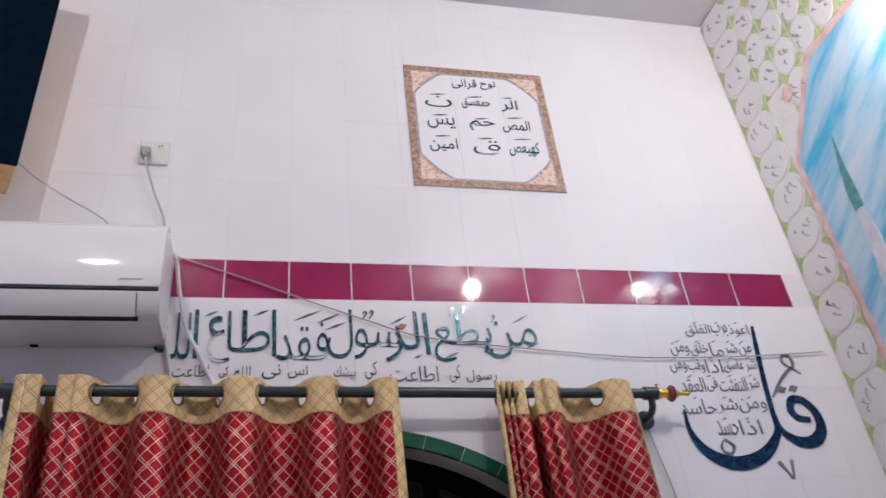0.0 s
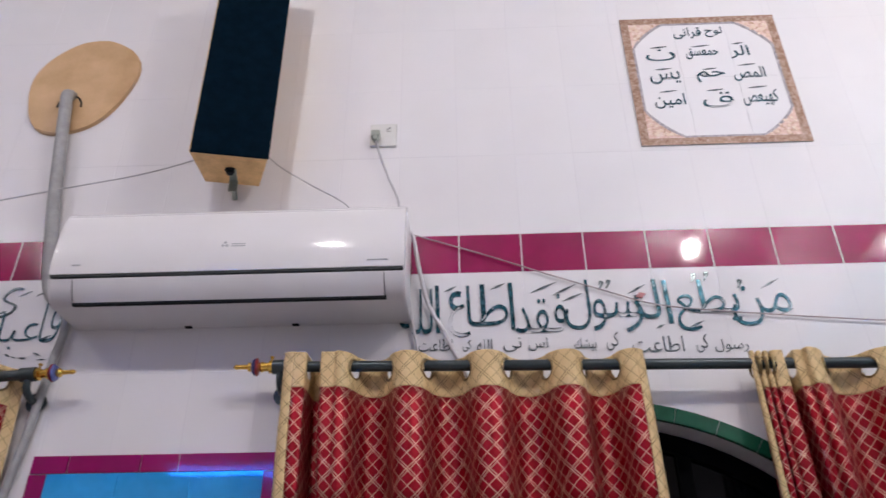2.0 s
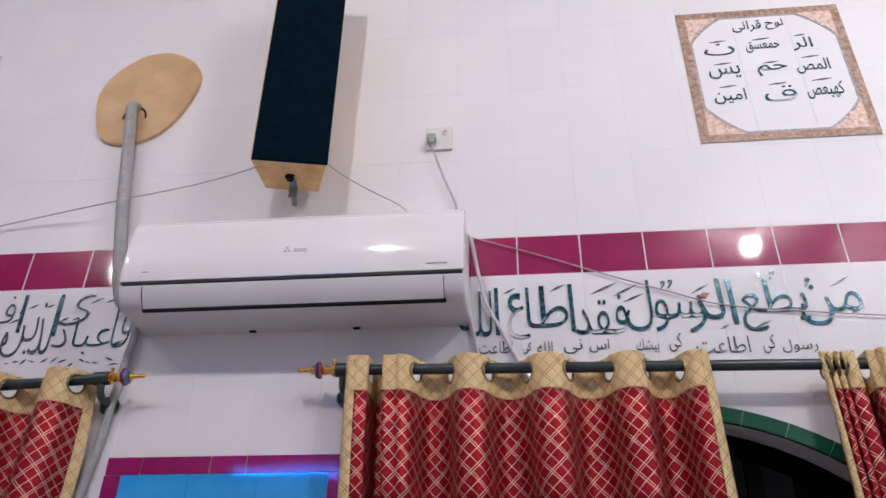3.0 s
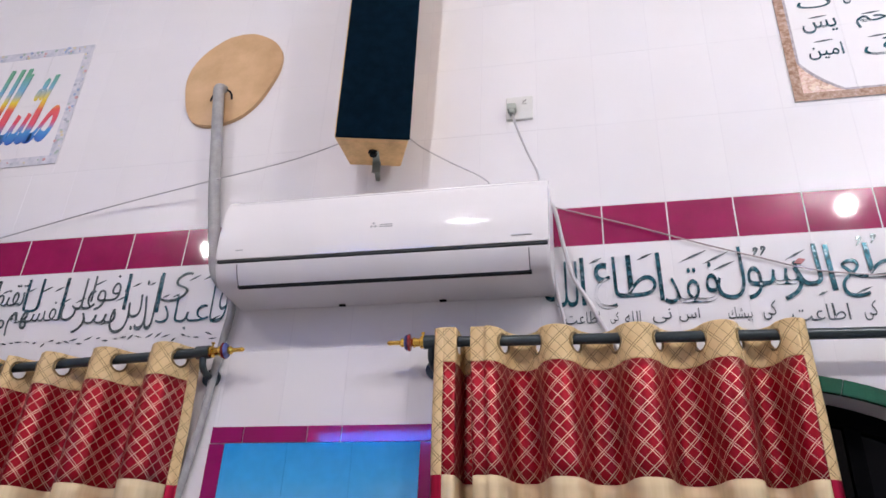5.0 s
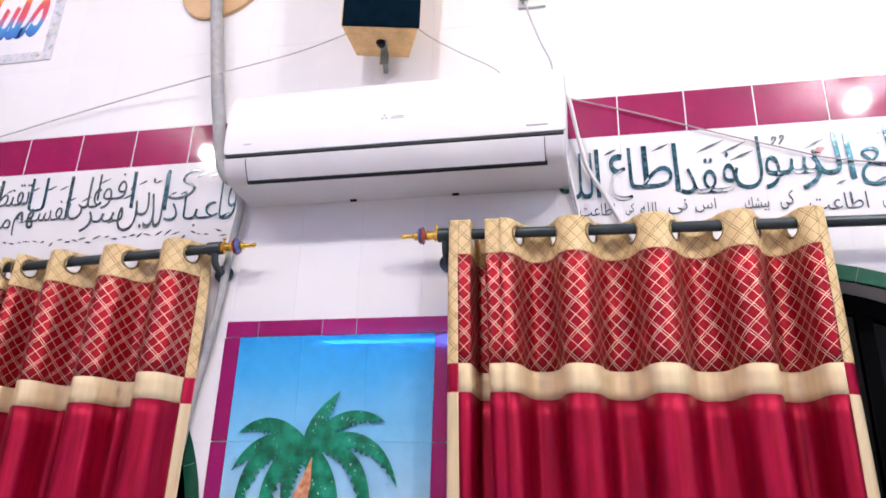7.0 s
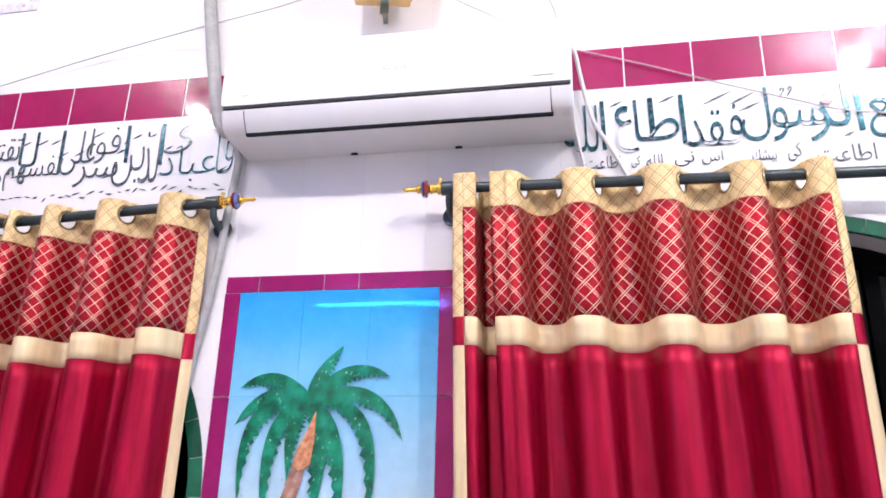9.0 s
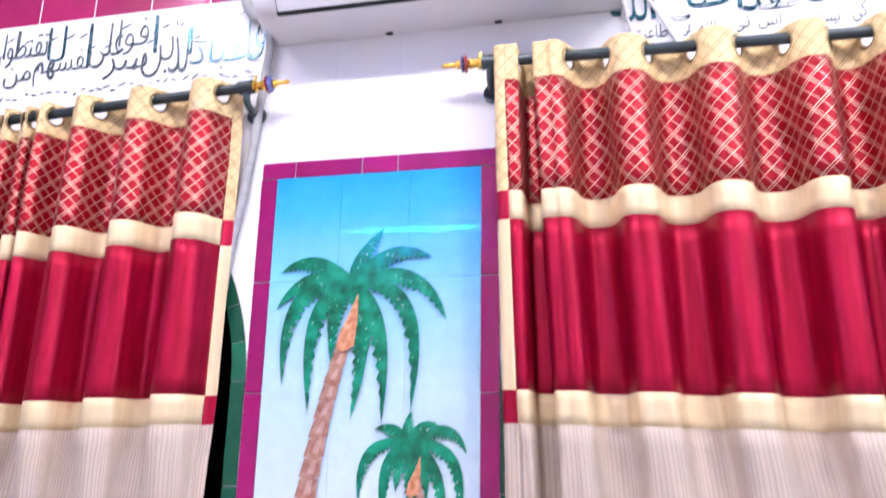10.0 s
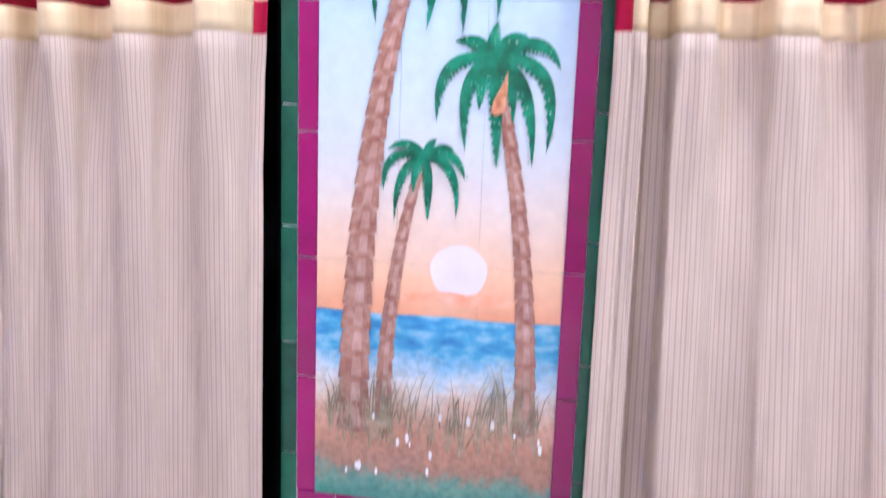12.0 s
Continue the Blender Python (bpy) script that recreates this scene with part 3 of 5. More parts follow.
# ---- column loudspeaker ----
def loudspeaker():
    base = empty("loudspeaker", (-0.752, -0.09, 3.127))
    base.rotation_euler = (radians(3), 0, radians(12))
    # section: wide front, narrow back
    h = 0.93
    sec = [(-0.088, 0.035), (0.088, 0.035), (0.122, -0.135), (-0.122, -0.135)]
    sec = [(x + 0.005, y - 0.01) for x, y in sec]
    bm = bmesh.new()
    lo = [bm.verts.new((x, y, 0)) for x, y in sec]
    hi = [bm.verts.new((x, y, h)) for x, y in sec]
    bm.faces.new(lo[::-1])
    bm.faces.new(hi)
    for i in range(4):
        bm.faces.new((lo[i], lo[(i + 1) % 4], hi[(i + 1) % 4], hi[i]))
    bmesh.ops.bevel(bm, geom=bm.edges[:], offset=0.003, segments=1, affect="EDGES")
    part("cabinet", bm, PINE, base, "varnished light wood box")
    part("grille", box(bmesh.new(), -0.112, 0.130, -0.153, -0.1455, -0.004, h + 0.004, 0.003), SPEAKER_CLOTH, base, "dark blue cloth front")
    bm = bmesh.new()
    box(bm, 0.0, 0.024, -0.07, 0.0, -0.005, -0.0008, 0.001)
    box(bm, -0.002, 0.026, -0.003, 0.001, -0.045, 0.0, 0.001)
    part("bracket", bm, GALV, base, "galvanised steel bracket")
    part("bolt", lathe(bmesh.new(), [(-0.014, 0.012), (-0.006, 0.012), (-0.004, 0.018), (0.0, 0.018)], (0.005, -0.06, 0), "z", 8), AC_DARK, base, "dark bolt head")
    part("wall_arm", box(bmesh.new(), 0.004, 0.02, 0.002, 0.10, -0.024, -0.012, 0.002), GALV, base, "steel arm to the wall")
    part("wall_arm", box(bmesh.new(), -0.01, 0.035, 0.02, 0.16, 0.70, 0.73, 0.002), GALV, base, "steel arm to the wall")
    return tagged(base, "tall column loudspeaker with dark blue cloth front", "loudspeaker")


loudspeaker()


# ---- oval cover board and pipe ----
def cover_board():
    bm = bmesh.new()
    n = 48
    pts = []
    for k in range(n):
        a = k * 2 * math.pi / n
        r = 1 + 0.03 * math.sin(3 * a + 0.6) + 0.02 * math.sin(5 * a)
        x, z = 0.214 * r * math.cos(a), 0.224 * r * math.sin(a)
        pts.append((x * 0.93 + 0.05 * z, z * 1.04 + 0.10 * x))
    prism(bm, pts, -0.016, 0.0)
    bmesh.ops.bevel(bm, geom=[e for e in bm.edges if abs(e.verts[0].co.y + 0.016) < 1e-5 and abs(e.verts[1].co.y + 0.016) < 1e-5], offset=0.004, segments=2, affect="EDGES")
    base = empty("cover_board", (-1.41, 0, 3.654))
    part("board", bm, BOARD, base)
    bm = bmesh.new()
    tube(bm, [(-0.022 + 0.045 * math.cos(k * math.pi / 8), -0.017, -0.115 + 0.055 * math.sin(k * math.pi / 8)) for k in range(9)], 0.004, 6)
    part("cutout_edge", bm, AC_DARK, base, "dark cut edge round the pipe")
    return tagged(base, "tan oval plywood board covering a pipe hole", "wall board")


cover_board()


def line_thing(name, ctrl, radius, mat, label, cat, seg=8, n=8, group=""):
    bm = tube(bmesh.new(), smooth_path(ctrl, n), radius, seg)
    ob = part(name, bm, mat, None, smooth=True)
    return tagged(ob, label, cat, group)


def drain_pipe():
    path = smooth_path([(-1.436, -0.012, 3.595), (-1.432, -0.045, 3.57), (-1.420, -0.05, 3.50), (-1.388, -0.045, 3.28), (-1.362, -0.045, 3.12), (-1.336, -0.04, 2.97), (-1.292, -0.035, 2.77), (-1.232, -0.03, 2.69),
                        (-1.212, -0.026, 2.625), (-1.222, -0.022, 2.53), (-1.232, -0.02, 2.43), (-1.243, -0.018, 2.29), (-1.262, -0.018, 2.14), (-1.290, -0.016, 1.96), (-1.312, -0.016, 1.75), (-1.35, -0.016, 1.5)], 8)
    rad = [0.022 if p.z > 2.72 else 0.013 for p in path]
    ob = part("drain_pipe", tube(bmesh.new(), path, rad, 12), PIPE_WRAP, smooth=True)
    tagged(ob, "grey wrapped pipe running down the tiled wall", "pipe")


drain_pipe()


# ---- socket, plug and cables ----
def wall_socket():
    base = empty("wall_socket", (-0.26, 0, 3.365))
    part("plate", box(bmesh.new(), -0.046, 0.048, -0.012, 0, -0.05, 0.05, 0.004), SOCKET_WHITE, base)
    part("rocker", box(bmesh.new(), 0.012, 0.028, -0.017, -0.012, 0.012, 0.034, 0.002), SOCKET_WHITE, base)
    for x, z in ((0.016, 0.02), (0.024, 0.026)):
        part("pin_hole", box(bmesh.new(), x - 0.002, x + 0.002, -0.0178, -0.0172, z - 0.003, z + 0.003), AC_DARK, base)
    return tagged(base, "white plastic wall socket with a rocker switch", "wall socket")


wall_socket()


def plug():
    bm = bmesh.new()
    box(bm, -0.300, -0.268, -0.042, -0.0125, 3.338, 3.366, 0.006)
    box(bm, -0.292, -0.274, -0.044, -0.018, 3.322, 3.338, 0.004)
    ob = part("plug", bm, GREEN_PLUG)
    tagged(ob, "grey plug pushed into the wall socket", "plug")


plug()
line_thing("power_cable", [(-0.283, -0.03, 3.33), (-0.268, -0.03, 3.27), (-0.235, -0.022, 3.17), (-0.198, -0.02, 3.07), (-0.19, -0.03, 2.95)], 0.004, CABLE_GREY, "grey power cable hanging from the socket", "cable")
line_thing("speaker_cable", [(-3.4, -0.02, 2.72), (-2.8, -0.02, 2.84), (-2.274, -0.02, 2.96), (-1.82, -0.022, 3.066), (-1.372, -0.06, 3.126), (-1.1, -0.03, 3.205), (-0.91, -0.03, 3.264), (-0.8, -0.035, 3.31)], 0.0025, CABLE_GREY, "thin grey cable strung along the wall", "cable")
line_thing("speaker_cable", [(-0.66, -0.035, 3.27), (-0.60, -0.03, 3.215), (-0.5, -0.028, 3.145), (-0.364, -0.028, 3.05), (-0.34, -0.028, 2.95)], 0.0025, CABLE_GREY, "thin grey cable running behind the air conditioner", "cable")
line_thing("cord", [(-0.15, -0.02, 2.94), (-0.131, -0.012, 2.936), (0.07, -0.01, 2.865), (0.276, -0.01, 2.784), (0.45, -0.01, 2.72), (0.588, -0.01, 2.672), (0.766, -0.01, 2.645), (1.07, -0.01, 2.615), (1.374, -0.01, 2.593), (1.75, -0.01, 2.598), (2.06, -0.01, 2.615)], 0.0022, CABLE_THIN, "thin slack cord across the tiled wall", "cord")
line_thing("cord", [(1.31, -0.012, 2.385), (1.32, -0.012, 2.30), (1.345, -0.012, 2.15), (1.35, -0.012, 2.0)], 0.002, CABLE_THIN, "thin cord hanging from a rod bracket", "cord")
line_thing("power_cable", [(-0.155, -0.05, 2.93), (-0.142, -0.04, 2.90), (-0.125, -0.03, 2.80), (-0.10, -0.02, 2.69), (-0.055, -0.016, 2.60), (-0.01, -0.014, 2.505), (0.04, -0.014, 2.40), (0.06, -0.014, 2.30)], 0.0065, CABLE_WHITE, "white cable hanging beside the air conditioner", "cable")
line_thing("power_cable", [(-0.158, -0.03, 2.70), (-0.145, -0.02, 2.62), (-0.132, -0.014, 2.55), (-0.12, -0.014, 2.45)], 0.005, CABLE_WHITE, "white cable hanging beside the air conditioner", "cable")


# ---- windows behind the curtains ----
def arched_window(cx, name):
    base = empty(name, (cx, 0, SILL))
    inv = Matrix.Translation((-cx, 0, -SILL))
    hi, ri = HALF - TRIM, RISE - TRIM

    def both(k, half, rise):
        return (cx - half * math.cos(k), SPRING + rise * math.sin(k))
    seg = 22
    for i in range(seg):
        a0, a1 = math.pi * i / seg + 0.001, math.pi * (i + 1) / seg - 0.001
        am = (a0 + a1) / 2
        o = [both(a0, HALF, RISE), both(am, HALF, RISE), both(a1, HALF, RISE), both(a1, hi, ri), both(am, hi, ri), both(a0, hi, ri)]
        bm = prism(bmesh.new(), o, -0.003, 0.012)
        bm.transform(inv)
        part("green_tile", bm, GREEN_TILE, base)
    z = SILL
    while z < SPRING - 0.01:
        z1 = min(z + 0.3, SPRING)
        for s in (-1, 1):
            xa, xb = sorted((cx + s * HALF, cx + s * hi))
            bm = box(bmesh.new(), xa, xb, -0.003, 0.012, z + 0.0015, z1 - 0.0015)
            bm.transform(inv)
            part("green_tile", bm, GREEN_TILE, base)
        z = z1
    # frame, bars and panes set back in the opening
    bm = bmesh.new()
    fr = 0.05
    pts = [both(math.pi * k / 36, hi, ri) for k in range(37)]
    pin = [both(math.pi * k / 36, hi - fr, ri - fr) for k in range(37)]
    for k in range(36):
        prism(bm, [pts[k], pts[k + 1], pin[k + 1], pin[k]], 0.10, 0.15)
    for s in (-1, 1):
        xa, xb = sorted((cx + s * hi, cx + s * (hi - fr)))
        box(bm, xa, xb, 0.10, 0.15, SILL, SPRING)
    box(bm, cx - hi, cx + hi, 0.10, 0.15, SILL, SILL + fr)
    box(bm, cx - hi, cx + hi, 0.105, 0.145, SPRING - 0.02, SPRING + 0.03)
    for x in (-0.27, 0.27):
        box(bm, cx + x - 0.02, cx + x + 0.02, 0.106, 0.144, SILL + fr, SPRING + ri * 0.9)
    bm.transform(inv)
    part("window_frame", bm, BLACK_FRAME, base, "black metal frame")
    bm = prism(bmesh.new(), [(cx - hi, SILL)] + pin_all(cx, hi, ri) + [(cx + hi, SILL)], 0.12, 0.126)
    bm.transform(inv)
    part("pane", bm, NIGHT_GLASS, base, "dark night-time glass")
    return tagged(base, "arched dark window with green tile surround", "window", kind="structure")


def pin_all(cx, hi, ri):
    return [(cx - hi * math.cos(math.pi * k / 36), SPRING + ri * math.sin(math.pi * k / 36)) for k in range(37)]


NIGHT_GLASS = surface("dark_window_glass", (0.002, 0.0025, 0.004), 0.05, vary=0.2, relief=0.0, gloss=0.12)
arched_window(ARCHES[0], "window_1")
arched_window(ARCHES[1], "window_2")


# ---- palm mural on tiles ----
PX0, PX1, PZ0, PZ1 = -1.163, -0.553, 0.32, 2.19
BORDER = 0.05


def sky_paint():
    m, nt, b = nodes_of("painted_sunset_sky")
    pos = nt.nodes.new("ShaderNodeNewGeometry").outputs["Position"]
    s = nt.nodes.new("ShaderNodeSeparateXYZ")
    nt.links.new(pos, s.inputs[0])
    wob = math_node(nt, "MULTIPLY", math_node(nt, "SUBTRACT", noise_of(nt, 5.0), 0.5), 0.16)
    k = math_node(nt, "DIVIDE", math_node(nt, "SUBTRACT", math_node(nt, "ADD", s.outputs[2], wob), PZ0), PZ1 - PZ0)
    col = ramp(nt, k, [(0.0, (0.62, 0.22, 0.12)), (0.25, (0.80, 0.36, 0.20)), (0.32, (0.86, 0.55, 0.36)), (0.40, (0.80, 0.68, 0.60)), (0.50, (0.62, 0.72, 0.80)), (0.68, (0.48, 0.68, 0.83)), (0.84, (0.20, 0.55, 0.84)), (0.95, (0.045, 0.39, 0.80)), (1.0, (0.02, 0.32, 0.75))])
    brush = ramp(nt, noise_of(nt, 26.0, 5.0), [(0.3, (0.9, 0.9, 0.9)), (0.7, (1, 1, 1))])
    nt.links.new(mix(nt, 1.0, col, brush, "MULTIPLY"), b.inputs["Base Color"])
    b.inputs["Roughness"].default_value = 0.035
    bump(nt, b, noise_of(nt, 14.0), 0.05, 0.001)
    return m


def shore_paint():
    """Surf, sand and grass that run into one another."""
    m, nt, b = nodes_of("painted_foreshore")
    s = nt.nodes.new("ShaderNodeSeparateXYZ")
    nt.links.new(nt.nodes.new("ShaderNodeNewGeometry").outputs["Position"], s.inputs[0])
    wob = math_node(nt, "ADD", math_node(nt, "MULTIPLY", math_node(nt, "SUBTRACT", noise_of(nt, 9.0, 4.0), 0.5), 0.12), math_node(nt, "MULTIPLY", math_node(nt, "SUBTRACT", noise_of(nt, 45.0, 3.0), 0.5), 0.08))
    k = math_node(nt, "DIVIDE", math_node(nt, "SUBTRACT", math_node(nt, "ADD", s.outputs[2], wob), 0.32), 0.40)
    col = ramp(nt, k, [(0.0, (0.06, 0.24, 0.20)), (0.14, (0.14, 0.30, 0.24)), (0.24, (0.36, 0.21, 0.15)), (0.42, (0.53, 0.27, 0.18)), (0.58, (0.66, 0.41, 0.30)), (0.70, (0.70, 0.58, 0.50)), (0.80, (0.62, 0.68, 0.72)), (0.90, (0.36, 0.58, 0.74)), (1.0, (0.14, 0.42, 0.68))])
    fleck = ramp(nt, noise_of(nt, 70.0, 4.0), [(0.32, (0.72, 0.72, 0.72)), (0.6, (1, 1, 1))])
    nt.links.new(mix(nt, 1.0, col, fleck, "MULTIPLY"), b.inputs["Base Color"])
    b.inputs["Roughness"].default_value = 0.15
    bump(nt, b, noise_of(nt, 60.0), 0.05, 0.001)
    return m


def layered(name, lo, mid, hi, scale, rough=0.15, stretch=None, turn=0.0):
    m, nt, b = nodes_of(name)
    vec = nt.nodes.new("ShaderNodeNewGeometry").outputs["Position"]
    if stretch:
        mp = nt.nodes.new("ShaderNodeMapping")
        mp.inputs["Scale"].default_value = stretch
        if turn:
            tilt = nt.nodes.new("ShaderNodeMapping")
            tilt.inputs["Rotation"].default_value = (turn, 0, 0)
            nt.links.new(vec, tilt.inputs[0])
            vec = tilt.outputs[0]
        nt.links.new(vec, mp.inputs[0])
        vec = mp.outputs[0]
    col = ramp(nt, noise_of(nt, scale, 5.0, vec), [(0.3, lo), (0.5, mid), (0.68, hi)])
    nt.links.new(col, b.inputs["Base Color"])
    b.inputs["Roughness"].default_value = rough
    bump(nt, b, noise_of(nt, scale * 4), 0.2, 0.001)
    return m


SKY = sky_paint()
FORESHORE = shore_paint()
SEA = layered("painted_sea", (0.012, 0.13, 0.38), (0.06, 0.34, 0.58), (0.32, 0.60, 0.74), 16.0, stretch=(0.8, 1, 1.8))
SUN_PAINT = layered("painted_sun", (0.72, 0.66, 0.66), (0.76, 0.72, 0.72), (0.78, 0.75, 0.75), 9.0)
FROND = layered("painted_frond", (0.001, 0.07, 0.035), (0.003, 0.18, 0.095), (0.012, 0.30, 0.17), 26.0)
FROND_LIGHT = layered("painted_frond_glint", (0.05, 0.32, 0.2), (0.2, 0.48, 0.36), (0.5, 0.66, 0.55), 50.0)
TRUNK = layered("painted_trunk", (0.24, 0.10, 0.07), (0.36, 0.18, 0.135), (0.47, 0.28, 0.22), 40.0)
TRUNK_LIGHT = layered("painted_trunk_light", (0.38, 0.21, 0.165), (0.46, 0.28, 0.23), (0.56, 0.37, 0.32), 40.0)
HEART = layered("painted_crown_heart", (0.36, 0.13, 0.06), (0.56, 0.24, 0.12), (0.70, 0.40, 0.24), 60.0)
GLOW = layered("painted_evening_cloud", (0.80, 0.33, 0.19), (0.82, 0.42, 0.27), (0.84, 0.52, 0.36), 20.0)
BLADE = layered("painted_grass", (0.16, 0.13, 0.08), (0.28, 0.24, 0.16), (0.45, 0.36, 0.26), 30.0)
DAB = layered("painted_white_dab", (0.7, 0.74, 0.74), (0.78, 0.8, 0.8), (0.85, 0.86, 0.86), 30.0)


def mural():
    base = empty("palm_mural", ((PX0 + PX1) / 2, 0, PZ0))
    ox, oz = base.location.x, base.location.z
    rng = random.Random(4)

    def add(name, bm, mat, label=""):
        bm.transform(Matrix.Translation((-ox, 0, -oz)))
        return part(name, bm, mat, base, label)

    w, h = (PX1 - PX0) / 3, (PZ1 - PZ0) / 6
    for i in range(3):
        for j in range(6):
            bm = box(bmesh.new(), PX0 + i * w + 0.0004, PX0 + (i + 1) * w - 0.0004, -0.004, 0.008, PZ0 + j * h + 0.0004, PZ0 + (j + 1) * h - 0.0004)
            add("sky_tile", bm, SKY)
    # crimson border tiles
    cuts = [PX0 - BORDER, -1.108, -0.902, -0.795, PX1 + BORDER]
    for z0, z1 in ((PZ1 + 0.001, PZ1 + BORDER), (PZ0 - BORDER, PZ0 - 0.001)):
        for a, b in zip(cuts, cuts[1:]):
            add("border_tile", box(bmesh.new(), a + 0.0018, b - 0.0018, -0.005, 0.008, z0, z1), MAGENTA_TILE, "crimson glazed border tile")
    for a, b in ((PX0 - BORDER, PX0 - 0.001), (PX1 + 0.001, PX1 + BORDER)):
        for j in range(6):
            add("border_tile", box(bmesh.new(), a, b, -0.005, 0.008, PZ0 + j * h + 0.0018, PZ0 + (j + 1) * h - 0.0018), MAGENTA_TILE, "crimson glazed border tile")

    def band(name, top, bottom, mat, y, rough_top=0.0, n=40):
        pts = []
        for k in range(n + 1):
            x = PX0 + (PX1 - PX0) * k / n
            pts.append((x, top + rough_top * (math.sin(k * 0.31 + top * 40) * 0.5 + math.sin(k * 0.83 + top * 17) * 0.22)))
        bm = bmesh.new()
        t = [bm.verts.new((x, y, z)) for x, z in pts]
        d = [bm.verts.new((x, y, bottom)) for x, z in pts]
        for k in range(n):
            bm.faces.new((d[k], d[k + 1], t[k + 1], t[k]))
        add(name, bm, mat)

    bm = bmesh.new()
    prism(bm, [(-0.804 + 0.07 * (1 + 0.02 * math.sin(5 * a)) * math.cos(a), 0.931 + 0.066 * math.sin(a)) for a in [k * math.pi / 24 for k in range(48)]], -0.0050, -0.0042)
    add("painted_sun", bm, SUN_PAINT)
    bm = bmesh.new()
    for k in range(7):
        x = -0.90 + 0.032 * k + rng.uniform(-0.008, 0.008)
        r, zc = rng.uniform(0.024, 0.036), 0.862 + rng.uniform(-0.006, 0.006)
        prism(bm, [(x + r * 1.7 * math.cos(a), zc + r * 0.42 * math.sin(a)) for a in [q * math.pi / 10 for q in range(20)]], -0.0056 - 0.00004 * k, -0.0052)
    add("painted_cloud", bm, GLOW)
    band("painted_sea", 0.815, 0.66, SEA, -0.0060, 0.003)
    band("painted_shore", 0.715, 0.60, FORESHORE, -0.0064, 0.012)
    band("painted_dune", 0.635, 0.44, FORESHORE, -0.0068, 0.02)
    band("painted_meadow", 0.47, PZ0, FORESHORE, -0.0072, 0.02)

    def trunk(name, a, c, b, w0, w1, n, y):
        """Stacked ring segments along a bow from crown to root."""
        bm = bmesh.new()
        for k in range(n):
            p = []
            for t in (k / n, (k + 1) / n):
                x = (1 - t) ** 2 * a[0] + 2 * t * (1 - t) * c[0] + t * t * b[0]
                z = (1 - t) ** 2 * a[1] + 2 * t * (1 - t) * c[1] + t * t * b[1]
                p.append((x, z))
            wd = w0 + (w1 - w0) * k / n
            f = bm.faces.new([bm.verts.new((x, y - 0.00002 * (k % 2), z)) for x, z in ((p[0][0] - wd * 0.45, p[0][1]), (p[1][0] - wd * 0.54, p[1][1] + 0.004), (p[1][0], p[1][1] - 0.005), (p[1][0] + wd * 0.54, p[1][1] + 0.004), (p[0][0] + wd * 0.45, p[0][1]))])
            g = bm.faces.new([bm.verts.new((x, y - 0.0004, z)) for x, z in ((p[0][0] - wd * 0.05, p[0][1] - 0.004), (p[1][0] - wd * 0.1, p[1][1] + 0.012), (p[1][0] + wd * 0.25, p[1][1] + 0.012), (p[0][0] + wd * 0.2, p[0][1] - 0.004))])
            g.material_index = 1
        add(name, bm, [TRUNK, TRUNK_LIGHT])

    def frond(bm, o, tip, ctl, wide, y):
        """A drooping leaf with ragged edges, from the crown to its tip."""
        n = 29
        ups, dns = [], []
        for k in range(n + 1):
            t = k / n
            x = (1 - t) ** 2 * o[0] + 2 * t * (1 - t) * ctl[0] + t * t * tip[0]
            z = (1 - t) ** 2 * o[1] + 2 * t * (1 - t) * ctl[1] + t * t * tip[1]
            dx = 2 * (1 - t) * (ctl[0] - o[0]) + 2 * t * (tip[0] - ctl[0])
            dz = 2 * (1 - t) * (ctl[1] - o[1]) + 2 * t * (tip[1] - ctl[1])
            ln = math.hypot(dx, dz) or 1
            nx, nz = -dz / ln, dx / ln
            s = -1 if tip[0] < o[0] else 1
            r = wide * (0.5 + 0.5 * math.sin(min(1, t * 1.7) * math.pi / 2)) * (1 - t ** 2.6)
            tooth = (1.12 if k % 2 else 0.62) * rng.uniform(0.85, 1.15)
            ups.append(bm.verts.new((x + s * nx * r * 0.5, y, z + s * nz * r * 0.5)))
            dns.append(bm.verts.new((x - s * nx * r * 0.6 * tooth, y, z - s * nz * r * 0.6 * tooth)))
        for k in range(n):
            bm.faces.new((dns[k], dns[k + 1], ups[k + 1], ups[k]))

    def palm(o, tips, wide, y, s=1.0):
        for q, (dx, dz, cx, cz) in enumerate(tips):
            bm = bmesh.new()
            frond(bm, o, (o[0] + dx, o[1] + dz), (o[0] + cx, o[1] + cz), wide, y - 0.00012 * q)
            add("painted_frond", bm, FROND)
        bm = bmesh.new()
        for _ in range(int(130 * s)):
            dx, dz, cx, cz = rng.choice(tips)
            t = rng.uniform(0.35, 0.97)
            x = o[0] + 2 * t * (1 - t) * cx + t * t * dx + rng.uniform(-0.35, 0.35) * wide
            z = o[1] + 2 * t * (1 - t) * cz + t * t * dz + rng.uniform(-0.4, 0.3) * wide
            r = rng.uniform(0.0008, 0.0024)
            prism(bm, [(x - r, z), (x, z - r * 1.8), (x + r, z), (x, z + r * 1.8)], y - 0.0022, y - 0.0018)
        tagged(add("painted_glints", bm, FROND_LIGHT), kind="stuff")

    trunk("painted_trunk", (-0.909, 1.165), (-0.985, 0.90), (-0.985, 0.53), 0.026, 0.046, 13, -0.0076)
